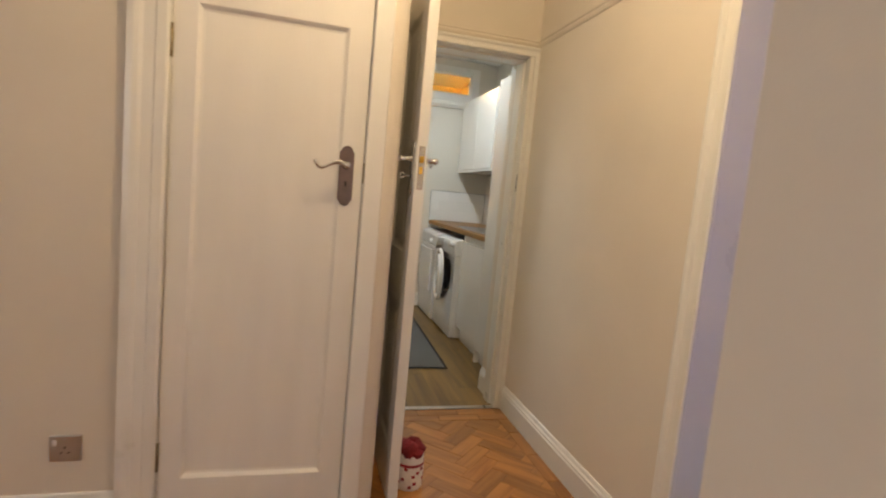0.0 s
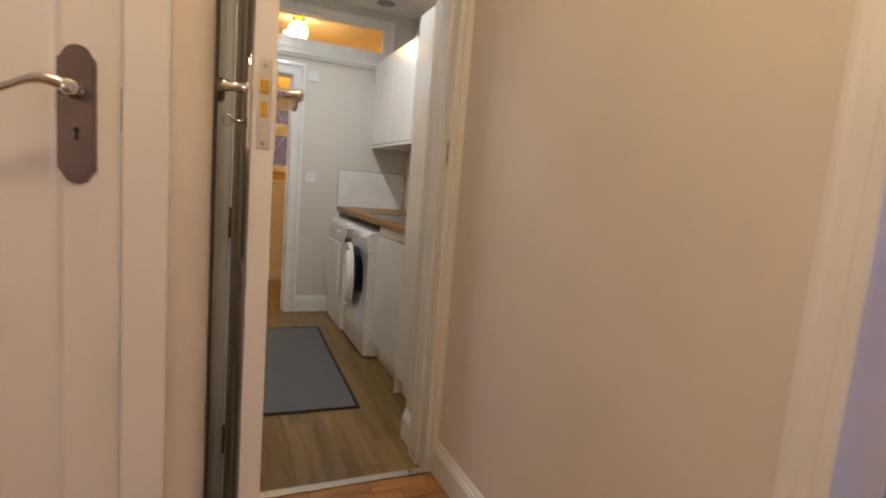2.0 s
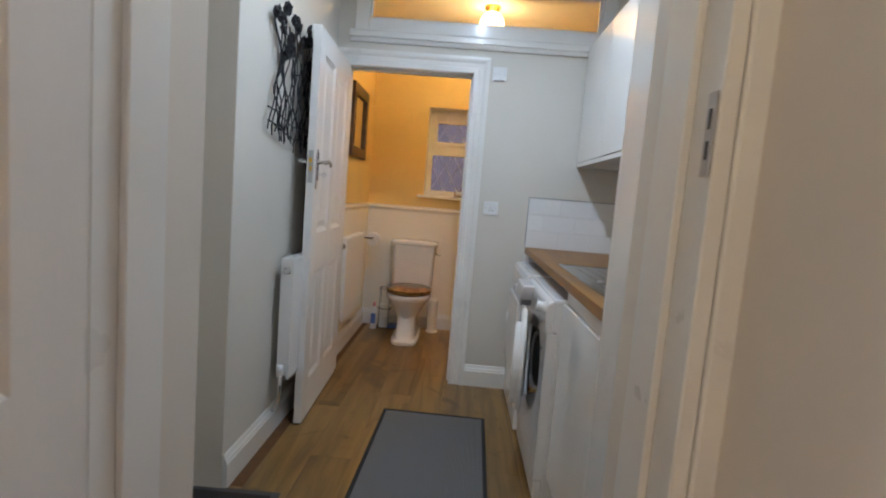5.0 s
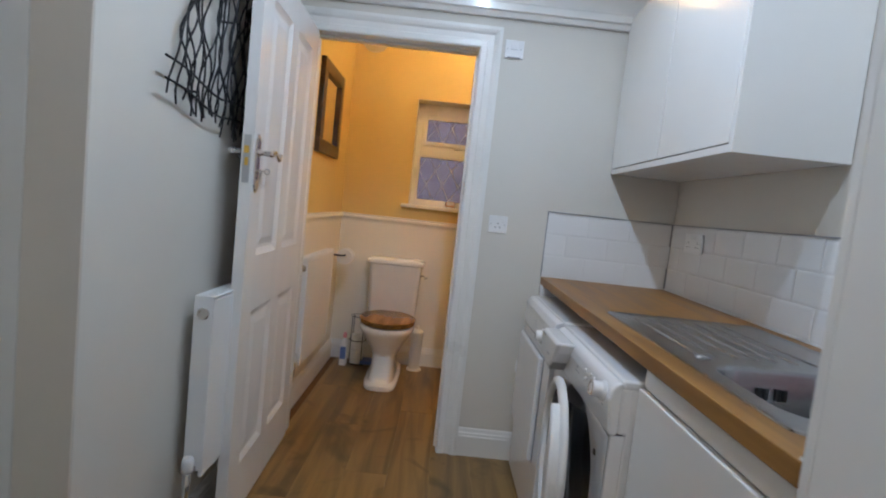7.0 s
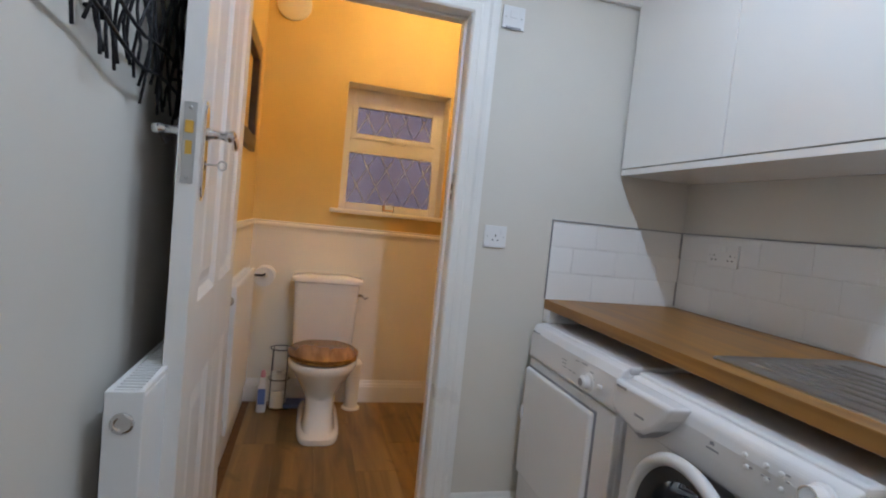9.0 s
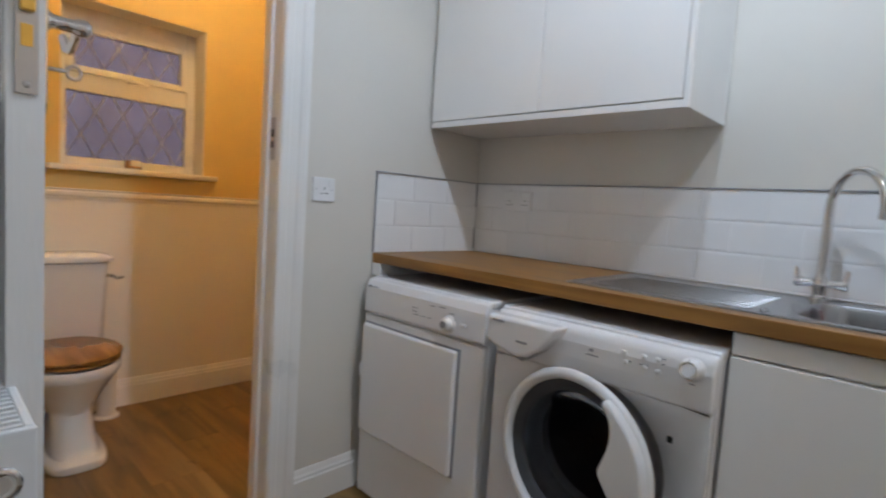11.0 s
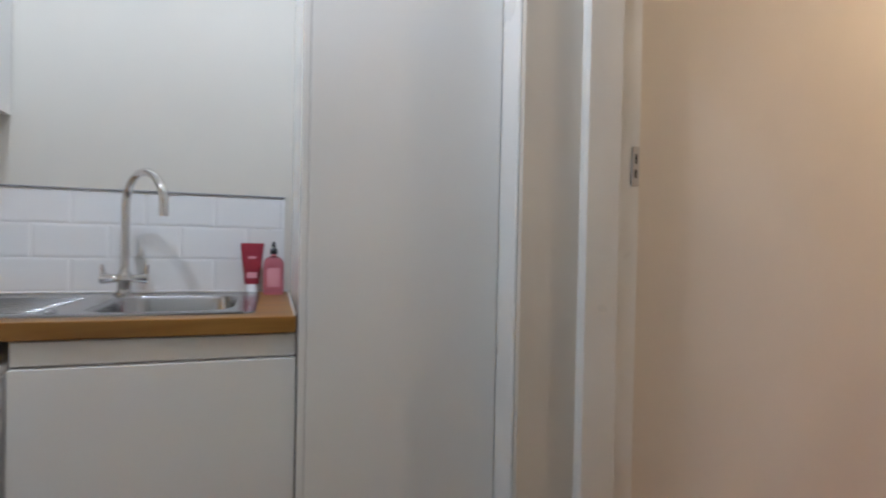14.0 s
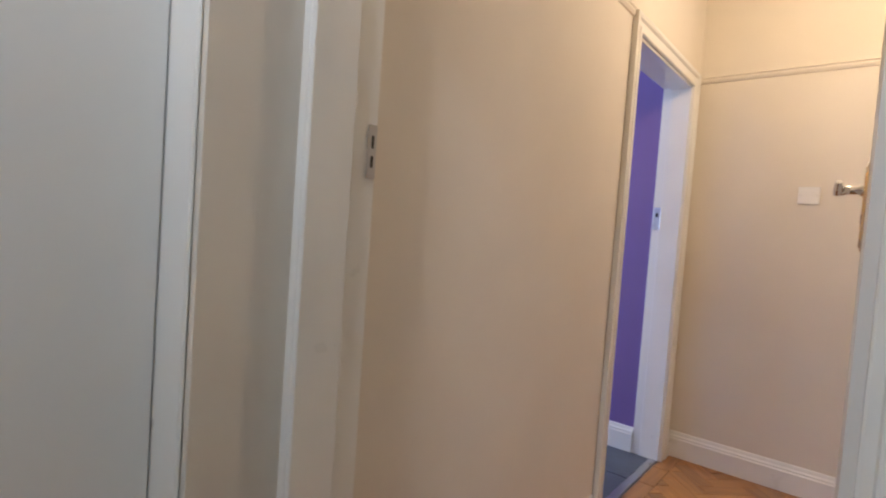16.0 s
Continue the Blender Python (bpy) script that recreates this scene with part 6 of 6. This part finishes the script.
# small pieces of walls and floors last
def tile_mesh(w, h, d=0.0026, bev=0.008):
    """A bevelled metro tile lying in x and z, its face towards -y."""
    bm = bmesh.new()
    a = [bm.verts.new(p) for p in ((0, 0, 0), (w, 0, 0), (w, 0, h), (0, 0, h))]
    e = [bm.verts.new(p) for p in ((0.0006, -d * 0.55, 0.0006), (w - 0.0006, -d * 0.55, 0.0006), (w - 0.0006, -d * 0.55, h - 0.0006), (0.0006, -d * 0.55, h - 0.0006))]
    c = [bm.verts.new(p) for p in ((min(bev, w * 0.4), -d, bev), (w - min(bev, w * 0.4), -d, bev), (w - min(bev, w * 0.4), -d, h - bev), (min(bev, w * 0.4), -d, h - bev))]
    for p, q in ((a, e), (e, c)):
        for k in range(4):
            bm.faces.new((p[k], p[(k + 1) % 4], q[(k + 1) % 4], q[k]))
    bm.faces.new(c)
    bmesh.ops.recalc_face_normals(bm, faces=bm.faces)
    me = bpy.data.meshes.new("tile")
    bm.to_mesh(me)
    bm.free()
    me.materials.append(TILE)
    return me


meshes = {}
for nm, m, length, first in (("splashback_end", pose(1.281, 5.46, 0.938), 0.608, 0.2), ("splashback", pose(1.893, 5.456, 0.938, 0, 0, -90), 1.818, 0.16)):
    sp = setting(nm, boxes(((0, -0.003, 0), (length, 0, 0.314))), GROUT, "white bevelled metro tile splashback with pale grout", "splashback")
    sp.matrix_world = m
    tr = part("edge_trim", boxes(((0, -0.011, 0.3125), (length, -0.003, 0.3165)), ((-0.003, -0.011, 0), (0.0005, -0.003, 0.3165)), b=0.0008), PLASTIC_GREY, sp, "thin grey edge trim")
    for r in range(3):
        x = 0.0 if r % 2 == 0 else -0.1
        while x < length - 0.004:
            x0, x1 = max(0.001, x), min(length - 0.001, x + 0.1995)
            if x1 - x0 > 0.012:
                key = round(x1 - x0, 4)
                if key not in meshes:
                    meshes[key] = tile_mesh(key, 0.1031)
                ob = new("tile", meshes[key])
                ob.parent = sp
                ob.location = (x0, -0.003, 0.001 + r * 0.1036)
            x += 0.2


def clip(poly, x0, x1, y0, y1):
    for ax, lim, s in ((0, x0, 1), (0, x1, -1), (1, y0, 1), (1, y1, -1)):
        out = []
        for k, p in enumerate(poly):
            q = poly[(k + 1) % len(poly)]
            dp, dq = (p[ax] - lim) * s, (q[ax] - lim) * s
            if dp >= 0:
                out.append(p)
            if (dp >= 0) != (dq >= 0):
                t = dp / (dp - dq)
                out.append((p[0] + (q[0] - p[0]) * t, p[1] + (q[1] - p[1]) * t))
        poly = out
        if len(poly) < 3:
            return []
    return poly


def slab(name, poly, z0, z1, material, parent, gap=0.0012, lip=0.0012, turn=0.0):
    """A floor piece of any outline with a small bevel round its top, its grain along local y turned by degrees."""
    cx, cy = sum(p[0] for p in poly) / len(poly), sum(p[1] for p in poly) / len(poly)
    ca, sa = math.cos(-radians(turn)), math.sin(-radians(turn))

    def ring(g, z):
        out = []
        for x, y in poly:
            dx, dy = x - cx, y - cy
            r = math.hypot(dx, dy) or 1
            dx, dy = dx * (1 - g / r), dy * (1 - g / r)
            out.append((dx * ca - dy * sa, dx * sa + dy * ca, z))
        return out

    k = len(poly)
    vs = ring(gap, z0) + ring(gap, z1 - 0.0008) + ring(gap + lip, z1)
    fs = [(i + r * k, (i + 1) % k + r * k, (i + 1) % k + (r + 1) * k, i + (r + 1) * k) for r in range(2) for i in range(k)] + [tuple(range(2 * k, 3 * k))]
    me = bpy.data.meshes.new(name)
    me.from_pydata(vs, [], fs)
    me.materials.append(material)
    ob = new(name, me)
    ob.parent = parent
    ob.matrix_local = pose(cx, cy, 0, 0, 0, turn)
    return ob


# herringbone oak blocks with a straight border in the hall
fl = setting("floor_hall", boxes(((0.325, 0.41, -0.02), (1.2, 2.79, -0.003))), PARQUET_GAP, "worn herringbone oak parquet in the hall", "floor")
X0, X1, Y0, Y1 = 0.327, 1.12, 0.412, 2.65
L, B = 0.23, 0.0767
c45 = math.sqrt(0.5)
jit = random.Random(11)
for i in range(-26, 30):
    for j in range(-8, 14):
        for kind in (0, 1):
            # blocks step along the diagonal; kind 1 is the block laid across
            ox, oy = i * B + j * L, i * B - j * L
            if kind == 0:
                q = [(ox, oy), (ox + L, oy), (ox + L, oy + B), (ox, oy + B)]
            else:
                q = [(ox, oy + B), (ox + B, oy + B), (ox + B, oy + B + L), (ox, oy + B + L)]
            poly = [(0.8 + (x - y) * c45, 1.4 + (x + y) * c45) for x, y in q]
            poly = clip(poly, X0, X1, Y0, Y1)
            if len(poly) > 2:
                area_ = abs(sum(poly[k][0] * poly[(k + 1) % len(poly)][1] - poly[(k + 1) % len(poly)][0] * poly[k][1] for k in range(len(poly)))) / 2
                if area_ > 0.0004:
                    slab("block", poly, -0.004, jit.uniform(-0.0006, 0.0004), PARQUET, fl, turn=-45 if kind == 0 else 45)
y = Y0
while y < 2.6:
    slab("block", [(X1 + 0.002, y), (1.198, y), (1.198, min(y + L, 2.65)), (X1 + 0.002, min(y + L, 2.65))], -0.004, jit.uniform(-0.0006, 0.0004), PARQUET, fl)
    y += L + 0.001
for row, y in enumerate((2.652, 2.72)):
    x = X0 - row * 0.11
    while x < 1.19:
        a, c = max(X0, x), min(1.198, x + L)
        if c - a > 0.01:
            slab("block", [(a, y), (c, y), (c, y + 0.067), (a, y + 0.067)], -0.004, jit.uniform(-0.0006, 0.0004), PARQUET, fl, turn=90)
        x += L + 0.001

# laminate planks through utility room and toilet
fu = setting("floor_utility", boxes(((-0.04, 2.79, -0.02), (1.893, 6.83, -0.002)), ((-0.3, 3.2, -0.02), (-0.04, 4.1, -0.002))), PARQUET_GAP, "warm oak laminate floor of long planks", "floor")
PW, PL = 0.19, 1.28
k, x = 0, -0.3
while x < 1.893:
    y = 2.83 - [0.2, 0.75, 0.45, 1.0][k % 4]
    while y < 6.83:
        a, c = max(x, -0.04), min(x + PW, 1.893)
        lo, hi = max(y, 2.83), min(y + PL, 6.83)
        if x < -0.1:
            lo, hi, a = max(lo, 3.2), min(hi, 4.1), x
        if hi - lo > 0.02 and c - a > 0.01:
            slab("plank", [(a, lo), (c, lo), (c, hi), (a, hi)], -0.003, 0.0, LAMINATE, fu, gap=0.0003, lip=0.0009)
        y += PL
    x += PW
    k += 1

# slate tiles in the kitchen
fk = setting("floor_kitchen", boxes(((1.2, 0.55, -0.02), (1.34, 1.38, -0.004)), ((1.34, 0.55, -0.02), (5.0, 2.83, -0.004)), ((4.46, 2.83, -0.02), (5.0, 3.7, -0.004))), SLATE_GAP, "dark blue slate tile floor in the kitchen", "floor")
for i in range(11):
    for j in range(9):
        x, y = 1.245 + i * 0.345, 0.55 + j * 0.345 + (i % 2) * 0.0
        poly = clip([(x, y), (x + 0.34, y), (x + 0.34, y + 0.34), (x, y + 0.34)], 1.245, 5.0, 0.55, 2.83 if x < 4.46 else 3.7)
        if x < 1.34:
            poly = clip(poly, 1.245, 5.0, 0.568, 1.375) if poly else []
        if len(poly) > 2:
            slab("slate_tile", poly, -0.005, jit.uniform(-0.0008, 0.0006), SLATE, fk, gap=0.003, lip=0.002)

# blocks of the garage wall
bmesh_data = {}
wall = bpy.data.objects["wall_garage_north"]
for r in range(11):
    x = -4.0 + (0.22 if r % 2 else 0)
    while x < -0.31:
        z0, z1 = G + 0.005 + r * 0.2, G + 0.195 + r * 0.2
        xa, xb = x + 0.005, min(x + 0.435, -0.31)
        for p, q in ((xa, min(xb, -3.36)), (max(xa, -2.0), xb)) if z1 > 0.66 and z0 < 1.82 else ((xa, xb),):
            if q - p > 0.03 and z1 < 2.0:
                key = round(q - p, 3)
                if key not in bmesh_data:
                    b_ = boxes(((0, 0, 0), (key, 0.03, 0.19)), b=0.006)
                    bmesh.ops.recalc_face_normals(b_, faces=b_.faces)
                    me = bpy.data.meshes.new("block")
                    b_.to_mesh(me)
                    b_.free()
                    me.materials.append(BLOCK)
                    bmesh_data[key] = me
                ob = new("block", bmesh_data[key])
                ob.parent = wall
                ob.location = (p, 6.945, z0)
        x += 0.44
